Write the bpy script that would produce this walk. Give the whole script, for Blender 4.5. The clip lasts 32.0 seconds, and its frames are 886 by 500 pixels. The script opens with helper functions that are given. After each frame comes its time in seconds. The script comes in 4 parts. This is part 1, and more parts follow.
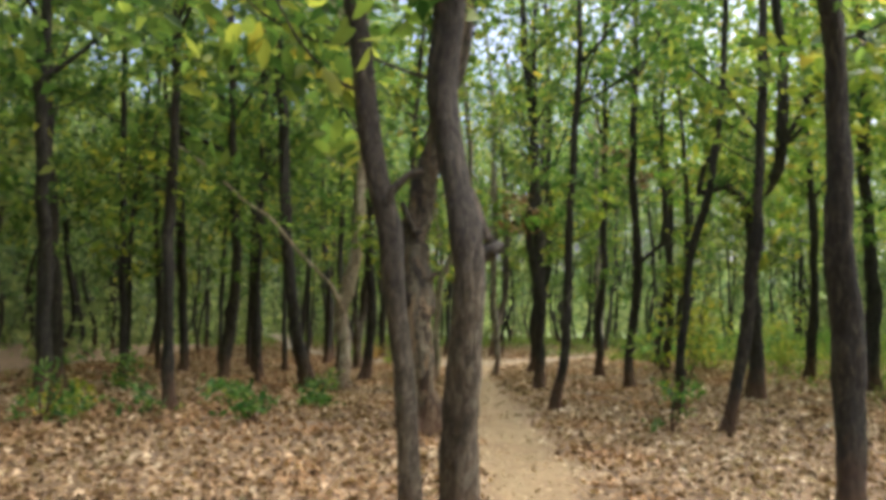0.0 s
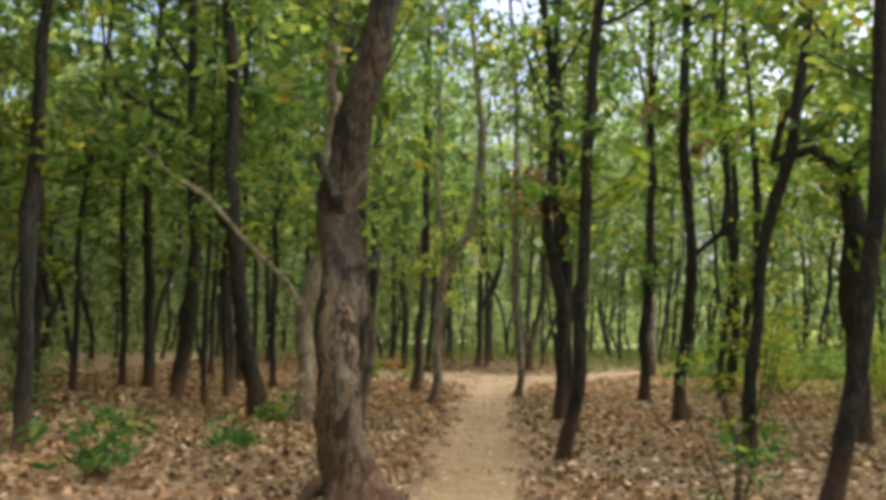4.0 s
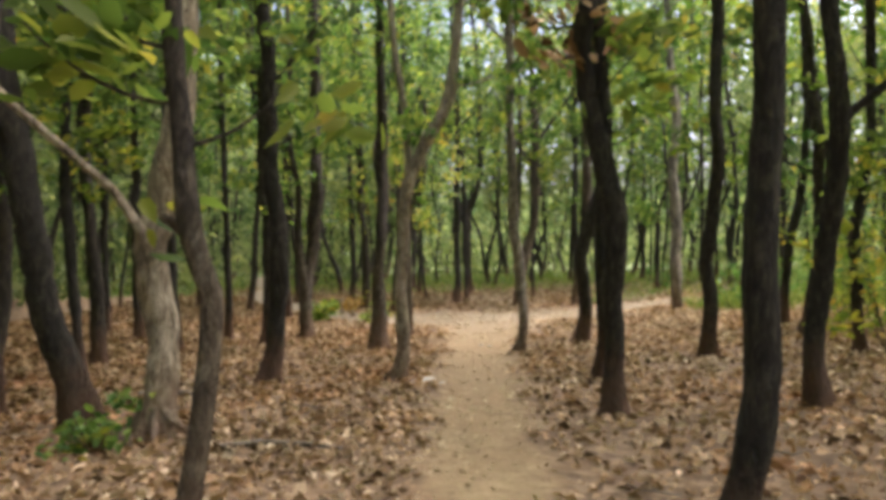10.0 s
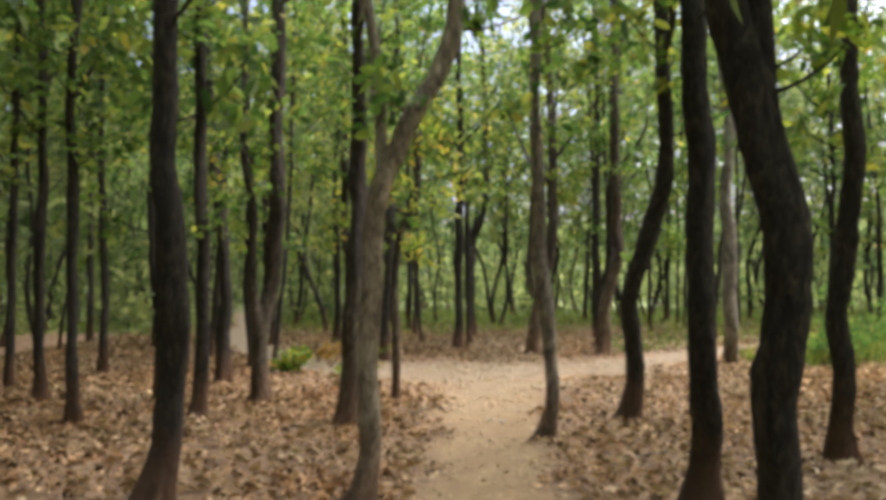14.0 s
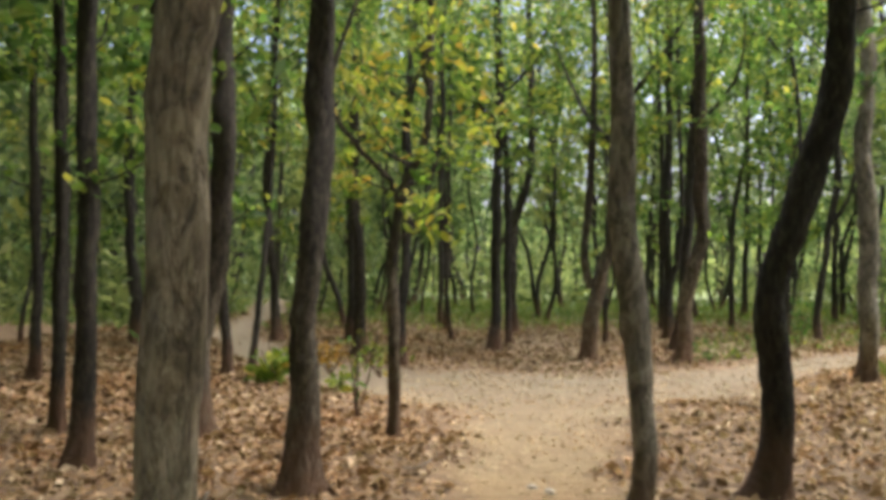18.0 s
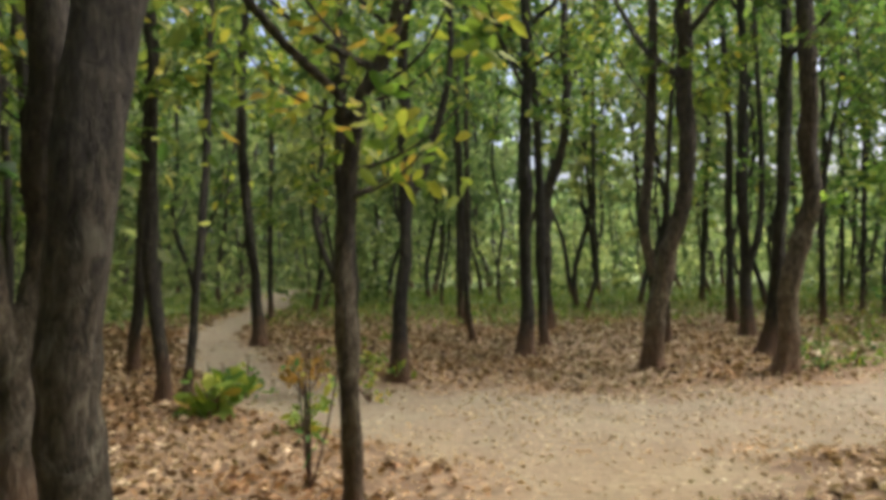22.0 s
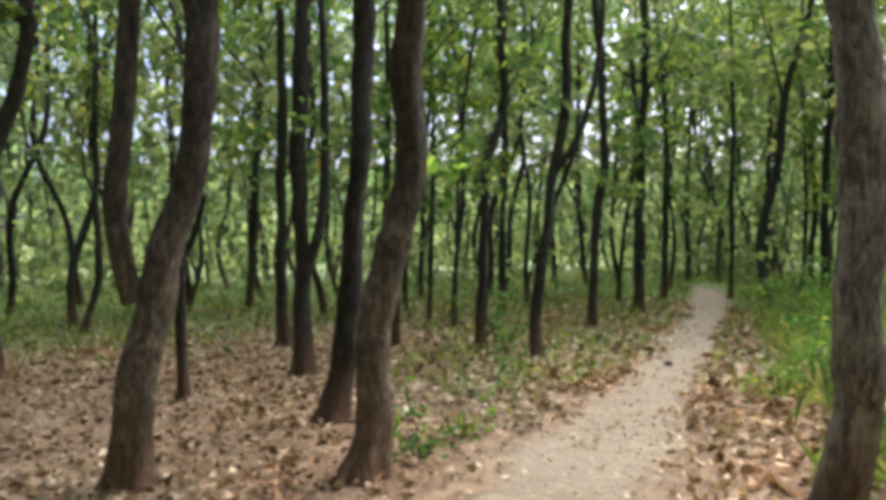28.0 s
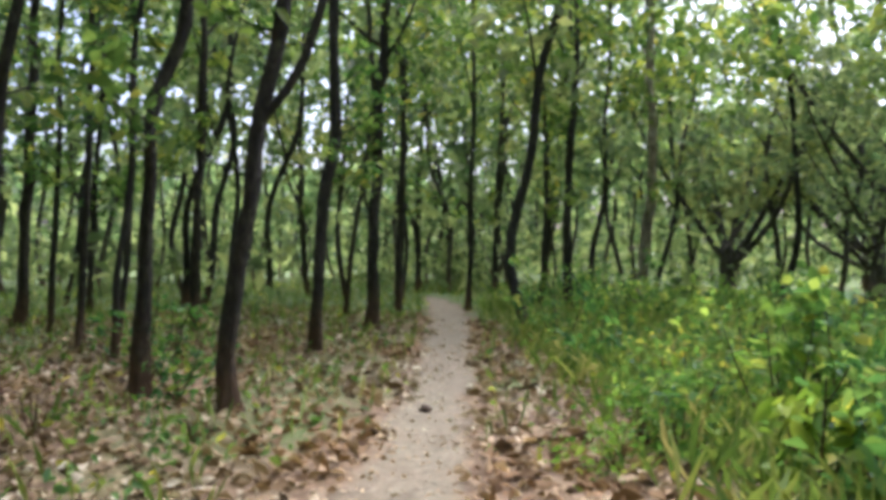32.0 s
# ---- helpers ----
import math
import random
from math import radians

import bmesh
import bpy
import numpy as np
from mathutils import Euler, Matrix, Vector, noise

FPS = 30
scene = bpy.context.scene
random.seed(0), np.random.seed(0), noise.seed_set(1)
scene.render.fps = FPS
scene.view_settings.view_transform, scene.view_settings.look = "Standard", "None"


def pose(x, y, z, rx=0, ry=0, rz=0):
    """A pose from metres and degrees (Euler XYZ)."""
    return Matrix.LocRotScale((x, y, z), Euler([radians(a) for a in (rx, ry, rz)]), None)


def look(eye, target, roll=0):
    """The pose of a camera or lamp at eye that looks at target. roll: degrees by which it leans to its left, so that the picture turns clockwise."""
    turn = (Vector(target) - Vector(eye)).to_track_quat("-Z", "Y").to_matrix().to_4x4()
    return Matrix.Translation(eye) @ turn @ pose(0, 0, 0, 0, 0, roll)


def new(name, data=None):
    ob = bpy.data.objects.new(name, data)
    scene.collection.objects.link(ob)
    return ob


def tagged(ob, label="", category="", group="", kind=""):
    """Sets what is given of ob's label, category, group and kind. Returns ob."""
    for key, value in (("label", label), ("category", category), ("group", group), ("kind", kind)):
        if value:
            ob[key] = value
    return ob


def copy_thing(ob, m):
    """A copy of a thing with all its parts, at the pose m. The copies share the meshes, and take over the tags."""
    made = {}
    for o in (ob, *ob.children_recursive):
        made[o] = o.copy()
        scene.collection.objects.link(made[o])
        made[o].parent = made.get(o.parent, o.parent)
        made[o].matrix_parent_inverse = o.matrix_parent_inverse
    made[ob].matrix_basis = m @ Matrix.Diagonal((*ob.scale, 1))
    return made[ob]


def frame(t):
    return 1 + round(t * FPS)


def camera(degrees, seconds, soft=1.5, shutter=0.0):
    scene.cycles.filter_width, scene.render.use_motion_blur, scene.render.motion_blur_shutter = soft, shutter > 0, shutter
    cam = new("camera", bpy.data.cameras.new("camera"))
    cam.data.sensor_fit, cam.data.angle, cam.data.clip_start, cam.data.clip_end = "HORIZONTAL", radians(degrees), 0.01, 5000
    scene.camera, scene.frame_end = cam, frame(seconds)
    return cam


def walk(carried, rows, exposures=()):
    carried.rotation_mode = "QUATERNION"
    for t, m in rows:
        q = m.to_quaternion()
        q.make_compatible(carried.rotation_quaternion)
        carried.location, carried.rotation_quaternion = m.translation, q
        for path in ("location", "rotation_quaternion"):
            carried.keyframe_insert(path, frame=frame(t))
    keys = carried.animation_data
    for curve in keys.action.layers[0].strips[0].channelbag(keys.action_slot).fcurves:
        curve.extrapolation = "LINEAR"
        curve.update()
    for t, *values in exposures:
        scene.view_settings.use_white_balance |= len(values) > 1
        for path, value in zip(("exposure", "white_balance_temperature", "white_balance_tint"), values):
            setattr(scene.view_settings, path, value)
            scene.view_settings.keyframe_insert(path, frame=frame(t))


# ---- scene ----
# ---- camera ----
cam = camera(61.85, 32.0, soft=4.5)
ROWS = [
    (0.0, 0.001, 0.000, 1.361, 0.27, 5.07, 0.59),
    (0.5, 0.166, 0.389, 1.341, 1.92, 3.93, -0.09),
    (1.0, 0.354, 0.739, 1.334, 3.36, 3.40, -0.38),
    (1.5, 0.535, 1.085, 1.348, 4.19, 3.38, -0.14),
    (2.0, 0.678, 1.451, 1.353, 4.43, 3.98, 0.07),
    (2.5, 0.796, 1.832, 1.380, 4.52, 4.68, 0.50),
    (3.0, 0.903, 2.210, 1.388, 4.61, 5.07, 0.79),
    (3.5, 0.922, 2.595, 1.370, 4.61, 5.21, 0.96),
    (5.5, 0.832, 4.040, 1.400, 6.60, 7.15, 0.29),
    (6.0, 0.775, 4.415, 1.383, 7.16, 6.81, -0.09),
    (6.5, 0.732, 4.807, 1.373, 7.32, 5.41, -0.75),
    (7.0, 0.680, 5.205, 1.378, 6.19, 3.12, -1.40),
    (7.5, 0.670, 5.574, 1.387, 4.86, 1.54, -1.75),
    (8.0, 0.717, 5.963, 1.405, 3.99, 0.41, -1.85),
    (8.5, 0.704, 6.317, 1.409, 3.36, -0.42, -1.84),
    (9.0, 0.657, 6.678, 1.418, 2.98, -0.27, -1.61),
    (9.5, 0.642, 7.051, 1.411, 2.60, -0.20, -1.40),
    (10.0, 0.606, 7.429, 1.415, 2.56, -0.14, -1.14),
    (10.5, 0.559, 7.793, 1.423, 2.59, -0.14, -0.96),
    (11.0, 0.559, 8.154, 1.424, 2.46, -0.38, -1.09),
    (11.5, 0.562, 8.512, 1.449, 2.54, -0.34, -0.91),
    (12.0, 0.536, 8.904, 1.446, 2.55, -0.18, -0.94),
    (12.5, 0.528, 9.250, 1.444, 2.60, 0.61, -0.65),
    (13.0, 0.526, 9.623, 1.456, 2.59, 1.42, -0.46),
    (13.5, 0.520, 10.026, 1.462, 2.57, 1.77, -0.38),
    (14.0, 0.521, 10.434, 1.477, 2.63, 2.38, -0.46),
    (14.5, 0.550, 10.826, 1.482, 2.60, 2.24, -0.46),
    (16.5, 0.639, 12.413, 1.453, 1.64, 1.91, -0.63),
    (17.0, 0.635, 12.779, 1.458, 2.57, 2.47, -0.45),
    (17.5, 0.623, 13.212, 1.442, 4.70, 1.83, -0.05),
    (18.0, 0.597, 13.651, 1.419, 6.17, 1.50, 0.04),
    (18.5, 0.544, 14.058, 1.387, 6.43, 0.74, -0.25),
    (19.0, 0.508, 14.453, 1.362, 6.54, 0.06, -0.22),
    (19.5, 0.485, 14.842, 1.355, 6.77, 0.29, -0.58),
    (20.0, 0.445, 15.200, 1.346, 7.10, 0.38, -0.26),
    (20.5, 0.463, 15.521, 1.346, 7.67, 0.93, -0.30),
    (21.0, 0.461, 15.870, 1.364, 8.04, 1.41, -0.57),
    (21.5, 0.461, 16.250, 1.379, 8.38, 0.90, -1.10),
    (22.0, 0.473, 16.614, 1.381, 8.38, 0.50, -1.25),
    (22.5, 0.503, 16.977, 1.365, 8.10, -0.37, -1.04),
    (23.0, 0.540, 17.337, 1.346, 7.12, -0.03, -0.51),
    (23.5, 0.561, 17.709, 1.333, 5.72, 0.75, -0.27),
    (24.0, 0.587, 18.085, 1.324, 4.60, 0.48, -0.13),
    (24.5, 0.639, 18.427, 1.331, 2.01, 1.43, -0.09),
    (26.5, 1.116, 19.944, 1.506, -10.49, -2.11, -1.21),
    (27.0, 1.248, 20.282, 1.515, -15.28, -2.85, -1.01),
    (27.5, 1.399, 20.600, 1.512, -19.96, -2.81, -0.71),
    (28.0, 1.517, 20.901, 1.495, -24.74, -0.99, -0.63),
    (28.5, 1.645, 21.238, 1.477, -29.71, 0.72, -0.68),
    (29.0, 1.826, 21.559, 1.458, -34.12, 0.71, -0.48),
    (29.5, 2.009, 21.880, 1.447, -37.83, 0.44, -0.03),
    (30.0, 2.236, 22.203, 1.426, -41.22, 0.00, 0.16),
    (30.5, 2.498, 22.476, 1.388, -43.06, -0.26, 0.39),
    (31.0, 2.773, 22.730, 1.363, -44.68, -0.25, 0.02),
    (31.5, 3.022, 23.044, 1.327, -45.93, -0.35, 0.30),
    (32.0, 3.284, 23.372, 1.292, -46.04, -0.17, 0.68),
]


def aim(x, y, z, yaw, pitch, roll):
    """The camera at (x, y, z): yaw to the left of +y, pitch up, roll as look()."""
    a, b = radians(yaw), radians(pitch)
    return look((x, y, z), (x - math.sin(a) * math.cos(b), y + math.cos(a) * math.cos(b), z + math.sin(b)), roll)


EXPOSURE = 1.68
walk(cam, [(t, aim(*rest)) for t, *rest in ROWS], [(0.0, EXPOSURE - 0.05, 6050, 13), (6.0, EXPOSURE + 0.04, 6400, 18), (9.0, EXPOSURE + 0.13, 6250, 20), (13.0, EXPOSURE + 0.04, 6150, 21), (18.0, EXPOSURE - 0.08, 6150, 16), (24.5, EXPOSURE - 0.33, 6250, 14), (28.0, EXPOSURE - 0.1, 5700, 17), (32.0, EXPOSURE - 0.14, 5400, 19)])

# ---- light: a bright overcast sky over the canopy ----
world = bpy.data.worlds.new("sky")
scene.world = world
world.use_nodes = True
sky = world.node_tree.nodes.new("ShaderNodeTexSky")
sky.sky_type, sky.sun_disc = "NISHITA", False
sky.sun_elevation, sky.sun_rotation = radians(56), radians(73)
sky.air_density, sky.dust_density, sky.ozone_density = 0.8, 7.0, 0.6
back = world.node_tree.nodes["Background"]
back.inputs["Strength"].default_value = 0.15
world.node_tree.links.new(sky.outputs[0], back.inputs["Color"])
sun = new("sun", bpy.data.lights.new("sun", "SUN"))
sun.data.energy, sun.data.angle, sun.data.color = 2.5, radians(80), (1.0, 0.97, 0.9)
sun.matrix_world = look((30.0, 34.0, 50.0), (3.0, 20.0, 0.0))


# ---- materials ----
class Nodes:
    """A material's node tree with short ways to add nodes."""

    def __init__(self, name):
        self.material = bpy.data.materials.new(name)
        self.material.use_nodes = True
        self.tree = self.material.node_tree
        self.bsdf = self.tree.nodes["Principled BSDF"]
        self.output = self.tree.nodes["Material Output"]


    def link(self, a, b):
        self.tree.links.new(a, b)

    def ramp(self, source, *stops):
        node = self.tree.nodes.new("ShaderNodeValToRGB")
        while len(node.color_ramp.elements) < len(stops):
            node.color_ramp.elements.new(0.5)
        for element, (at, colour) in zip(node.color_ramp.elements, stops):
            element.position = at
            element.color = (*colour, 1.0) if len(colour) == 3 else colour
        self.link(source, node.inputs[0])
        return node.outputs[0]

    def noise(self, coords, scale, detail=5.0, rough=0.6, distortion=0.0):
        node = self.tree.nodes.new("ShaderNodeTexNoise")
        node.inputs["Scale"].default_value, node.inputs["Detail"].default_value = scale, detail
        node.inputs["Roughness"].default_value, node.inputs["Distortion"].default_value = rough, distortion
        self.link(coords, node.inputs["Vector"])
        return node.outputs[0]

    def stretched(self, coords, x, y, z):
        node = self.tree.nodes.new("ShaderNodeMapping")
        node.inputs["Scale"].default_value = (x, y, z)
        self.link(coords, node.inputs["Vector"])
        return node.outputs[0]

    def mix(self, factor, a, b, blend="MIX"):
        node = self.tree.nodes.new("ShaderNodeMix")
        node.data_type, node.blend_type = "RGBA", blend
        for socket, value in ((node.inputs[0], factor), (node.inputs[6], a), (node.inputs[7], b)):
            if isinstance(value, (int, float)):
                socket.default_value = value
            elif isinstance(value, tuple):
                socket.default_value = (*value, 1.0)
            else:
                self.link(value, socket)
        return node.outputs[2]

    def maths(self, operation, a, b=0.0, clamp=False):
        node = self.tree.nodes.new("ShaderNodeMath")
        node.operation, node.use_clamp = operation, clamp
        for socket, value in ((node.inputs[0], a), (node.inputs[1], b)):
            if isinstance(value, (int, float)):
                socket.default_value = value
            else:
                self.link(value, socket)
        return node.outputs[0]

    def bump(self, height, strength, distance):
        node = self.tree.nodes.new("ShaderNodeBump")
        node.inputs["Strength"].default_value, node.inputs["Distance"].default_value = strength, distance
        self.link(height, node.inputs["Height"])
        self.link(node.outputs[0], self.bsdf.inputs["Normal"])

    def coords(self, which="Object"):
        return self.tree.nodes.new("ShaderNodeTexCoord").outputs[which]


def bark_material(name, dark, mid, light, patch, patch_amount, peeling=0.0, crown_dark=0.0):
    """Broken, furrowed bark plates with lichen patches, scars and a soil-stained foot; peeling bark bares wood; some
    trunks are blackish higher up, with a ragged edge: darker bark and backlit darkness put into the colour.
    """
    n = Nodes(name)
    place = n.coords()
    ridges = n.noise(n.stretched(place, 1, 1, 0.3), 32.0, 7.0, 0.72, 0.6)
    furrows = n.noise(n.stretched(place, 1, 1, 0.22), 17.0, 5.0, 0.6, 0.9)
    cracks = n.ramp(n.maths("ABSOLUTE", n.maths("SUBTRACT", furrows, 0.5)), (0.0, (0, 0, 0)), (0.035, (1, 1, 1)))
    blots = n.noise(n.stretched(place, 1, 1, 0.6), 6.0, 6.0, 0.65, 0.6)
    colour = n.ramp(ridges, (0.34, dark), (0.5, mid), (0.68, light))
    colour = n.mix(n.ramp(blots, (0.60 - patch_amount, (0, 0, 0)), (0.68 - patch_amount, (0.75, 0.75, 0.75))), colour, patch)
    scars = n.noise(n.stretched(place, 1, 1, 0.7), 3.6, 6.0, 0.7, 0.6)
    colour = n.mix(n.ramp(scars, (0.53, (0, 0, 0)), (0.59, (0.75, 0.75, 0.75))), colour, tuple(0.48 * c for c in mid))
    colour = n.mix(n.maths("MULTIPLY", n.maths("SUBTRACT", 1.0, cracks), 0.5), colour, tuple(0.5 * c for c in dark))
    height = n.maths("ADD", n.maths("ADD", ridges, n.maths("MULTIPLY", scars, 0.8)), n.maths("MULTIPLY", cracks, 0.35))
    up = n.tree.nodes.new("ShaderNodeSeparateXYZ")
    n.link(place, up.inputs[0])
    if peeling:
        bare = n.noise(n.stretched(place, 1, 1, 0.24), 10.5, 6.0, 0.68, 0.5)
        shape = n.ramp(bare, (0.505, (0, 0, 0)), (0.525, (1, 1, 1)))
        wood = n.ramp(n.noise(n.stretched(place, 1, 1, 0.1), 60.0, 3.0), (0.35, (0.22, 0.135, 0.075)), (0.65, (0.50, 0.375, 0.24)))
        colour = n.mix(n.maths("MULTIPLY", shape, peeling), colour, wood)
        burnt = n.noise(n.stretched(place, 1, 1, 0.35), 7.5, 7.0, 0.7, 0.6)
        colour = n.mix(n.ramp(burnt, (0.52, (0, 0, 0)), (0.55, (0.9, 0.9, 0.9))), colour, (0.032, 0.021, 0.015))
        height = n.maths("SUBTRACT", height, n.maths("MULTIPLY", shape, 0.7))
    # upper trunk: dark bark and its backlit darkness against the sky, both as colour
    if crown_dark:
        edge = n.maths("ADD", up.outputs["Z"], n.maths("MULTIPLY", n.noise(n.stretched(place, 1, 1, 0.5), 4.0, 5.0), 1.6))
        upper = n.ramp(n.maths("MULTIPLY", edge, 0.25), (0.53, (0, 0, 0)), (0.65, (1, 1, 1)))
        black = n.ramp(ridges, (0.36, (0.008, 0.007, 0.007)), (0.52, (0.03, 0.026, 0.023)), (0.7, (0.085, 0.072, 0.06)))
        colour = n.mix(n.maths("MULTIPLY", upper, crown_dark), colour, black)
    info = n.tree.nodes.new("ShaderNodeObjectInfo")
    tint = n.ramp(info.outputs["Random"], (0.0, (0.78, 0.8, 0.78)), (0.5, (0.98, 0.97, 0.92)), (1.0, (1.16, 1.07, 0.94)))
    colour = n.mix(1.0, colour, tint, "MULTIPLY")
    ragged = n.maths("ADD", up.outputs["Z"], n.maths("MULTIPLY", n.noise(place, 7.0, 4.0), -0.9))
    foot = n.ramp(n.maths("ADD", ragged, 0.5), (0.16, (1, 1, 1)), (0.72, (0, 0, 0)))
    colour = n.mix(n.maths("MULTIPLY", foot, 0.7), colour, (0.17, 0.088, 0.045))
    n.link(colour, n.bsdf.inputs["Base Color"])
    n.bsdf.inputs["Roughness"].default_value = 0.94
    n.bump(height, 1.0, 0.035)
    return n.material


def leaf_material(name, stops, glow=0.45, drifts=False):
    """Thin leaves that let part of the light through; each leaf has its own tone. Fallen leaves lie in russet and in
    greyish drifts, paler towards +x and darker far along +y.
    """
    n = Nodes(name)
    geometry = n.tree.nodes.new("ShaderNodeNewGeometry")
    info = n.tree.nodes.new("ShaderNodeObjectInfo")
    colour = n.ramp(geometry.outputs["Random Per Island"], *stops)
    tint = n.ramp(info.outputs["Random"], (0.0, (0.75, 0.9, 0.8)), (0.55, (1.0, 1.0, 1.0)), (1.0, (1.3, 1.12, 0.8)))
    if drifts:
        place = n.coords()
        tint = n.ramp(n.noise(place, 0.55, 4.0, 0.6), (0.34, (1.08, 0.89, 0.73)), (0.5, (1.0, 0.97, 0.91)), (0.66, (0.97, 1.03, 1.04)))
        along = n.tree.nodes.new("ShaderNodeSeparateXYZ")
        n.link(place, along.inputs[0])
        # a darker, cooler tone from about y = 24 on
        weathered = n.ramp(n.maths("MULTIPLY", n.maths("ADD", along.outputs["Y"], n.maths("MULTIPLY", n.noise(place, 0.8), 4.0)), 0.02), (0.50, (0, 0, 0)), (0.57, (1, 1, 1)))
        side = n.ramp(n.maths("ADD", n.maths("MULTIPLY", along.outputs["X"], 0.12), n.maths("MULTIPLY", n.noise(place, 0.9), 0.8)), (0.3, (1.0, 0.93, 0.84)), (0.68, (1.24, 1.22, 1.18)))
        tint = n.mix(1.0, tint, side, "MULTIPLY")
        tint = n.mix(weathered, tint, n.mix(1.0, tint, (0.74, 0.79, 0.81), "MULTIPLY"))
        tint = n.mix(n.ramp(n.noise(place, 3.0, 4.0, 0.6), (0.42, (0.4, 0.4, 0.4)), (0.58, (0, 0, 0))), tint, (0.68, 0.62, 0.56))
    colour = n.mix(1.0, colour, tint, "MULTIPLY")
    n.link(colour, n.bsdf.inputs["Base Color"])
    n.bsdf.inputs["Roughness"].default_value = 0.8 if drifts else 0.55
    n.bsdf.inputs["Specular IOR Level"].default_value = 0.15 if drifts else 0.3
    through_leaf = n.tree.nodes.new("ShaderNodeBsdfTranslucent")
    n.link(n.mix(1.0, colour, (1.5, 1.55, 1.0), "MULTIPLY"), through_leaf.inputs["Color"])
    both = n.tree.nodes.new("ShaderNodeMixShader")
    both.inputs[0].default_value = glow
    n.link(n.bsdf.outputs[0], both.inputs[1])
    n.link(through_leaf.outputs[0], both.inputs[2])
    n.link(both.outputs[0], n.output.inputs["Surface"])
    return n.material


def ground_material():
    """Brown soil with pale trodden sand where the attribute 'path' says so, and thin green where 'green' does."""
    n = Nodes("forest_soil")
    place = n.coords()
    coarse, fine = n.noise(place, 0.9, 6.0, 0.6), n.noise(place, 14.0, 6.0, 0.7)
    cells = n.tree.nodes.new("ShaderNodeTexVoronoi")
    cells.inputs["Scale"].default_value = 11.0
    n.link(place, cells.inputs["Vector"])
    soil = n.ramp(fine, (0.3, (0.06, 0.04, 0.022)), (0.5, (0.16, 0.106, 0.057)), (0.72, (0.31, 0.222, 0.13)))
    leafy = n.mix(0.5, soil, n.ramp(cells.outputs["Color"], (0.2, (0.10, 0.06, 0.031)), (0.55, (0.24, 0.15, 0.078)), (0.85, (0.38, 0.275, 0.165))))
    sand = n.ramp(n.noise(place, 5.0, 12.0, 0.84, 0.8), (0.34, (0.105, 0.083, 0.052)), (0.45, (0.215, 0.178, 0.115)), (0.57, (0.28, 0.238, 0.158)), (0.7, (0.375, 0.328, 0.228)))
    sand = n.mix(n.ramp(n.noise(place, 1.5, 9.0, 0.75, 0.5), (0.43, (0, 0, 0)), (0.56, (0.85, 0.85, 0.85))), sand, n.mix(fine, (0.115, 0.087, 0.054), (0.325, 0.255, 0.166)))
    streaks = n.noise(n.stretched(place, 1, 2.6, 1), 3.2, 9.0, 0.8, 0.8)
    sand = n.mix(n.ramp(streaks, (0.52, (0, 0, 0)), (0.62, (0.7, 0.7, 0.7))), sand, (0.15, 0.112, 0.074))
    dust = n.noise(n.stretched(place, 1, 1.7, 1), 6.5, 8.0, 0.75, 0.6)
    sand = n.mix(n.ramp(dust, (0.56, (0, 0, 0)), (0.66, (0.55, 0.55, 0.55))), sand, (0.42, 0.37, 0.262))
    specks = n.noise(place, 34.0, 5.0, 0.65)
    sand = n.mix(n.ramp(specks, (0.6, (0, 0, 0)), (0.7, (0.35, 0.35, 0.35))), sand, (0.10, 0.072, 0.048))
    along = n.tree.nodes.new("ShaderNodeSeparateXYZ")
    n.link(place, along.inputs[0])
    clay = n.ramp(n.maths("MULTIPLY", n.maths("ADD", along.outputs["Y"], n.maths("MULTIPLY", n.noise(place, 0.8), 4.0)), 0.02), (0.42, (1.17, 1.02, 0.80)), (0.52, (1.0, 1.0, 1.0)))
    sand = n.mix(1.0, sand, clay, "MULTIPLY")
    grass = n.ramp(fine, (0.3, (0.06, 0.09, 0.024)), (0.7, (0.16, 0.205, 0.055)))
    way, lush = n.tree.nodes.new("ShaderNodeAttribute"), n.tree.nodes.new("ShaderNodeAttribute")
    way.attribute_name, lush.attribute_name = "path", "green"
    worn = n.maths("ADD", way.outputs["Fac"], n.maths("MULTIPLY", n.maths("SUBTRACT", n.noise(place, 2.2, 7.0, 0.7), 0.5), 1.3))
    colour = n.mix(n.ramp(worn, (0.36, (0, 0, 0)), (0.72, (1, 1, 1))), leafy, sand)
    grown = n.maths("ADD", lush.outputs["Fac"], n.maths("MULTIPLY", n.maths("SUBTRACT", coarse, 0.5), 1.2))
    colour = n.mix(n.ramp(grown, (0.4, (0, 0, 0)), (0.7, (1, 1, 1))), colour, grass)
    n.link(colour, n.bsdf.inputs["Base Color"])
    n.bsdf.inputs["Roughness"].default_value = 0.95
    n.bump(n.maths("ADD", fine, n.maths("MULTIPLY", cells.outputs["Distance"], 0.6)), 0.6, 0.03)
    return n.material


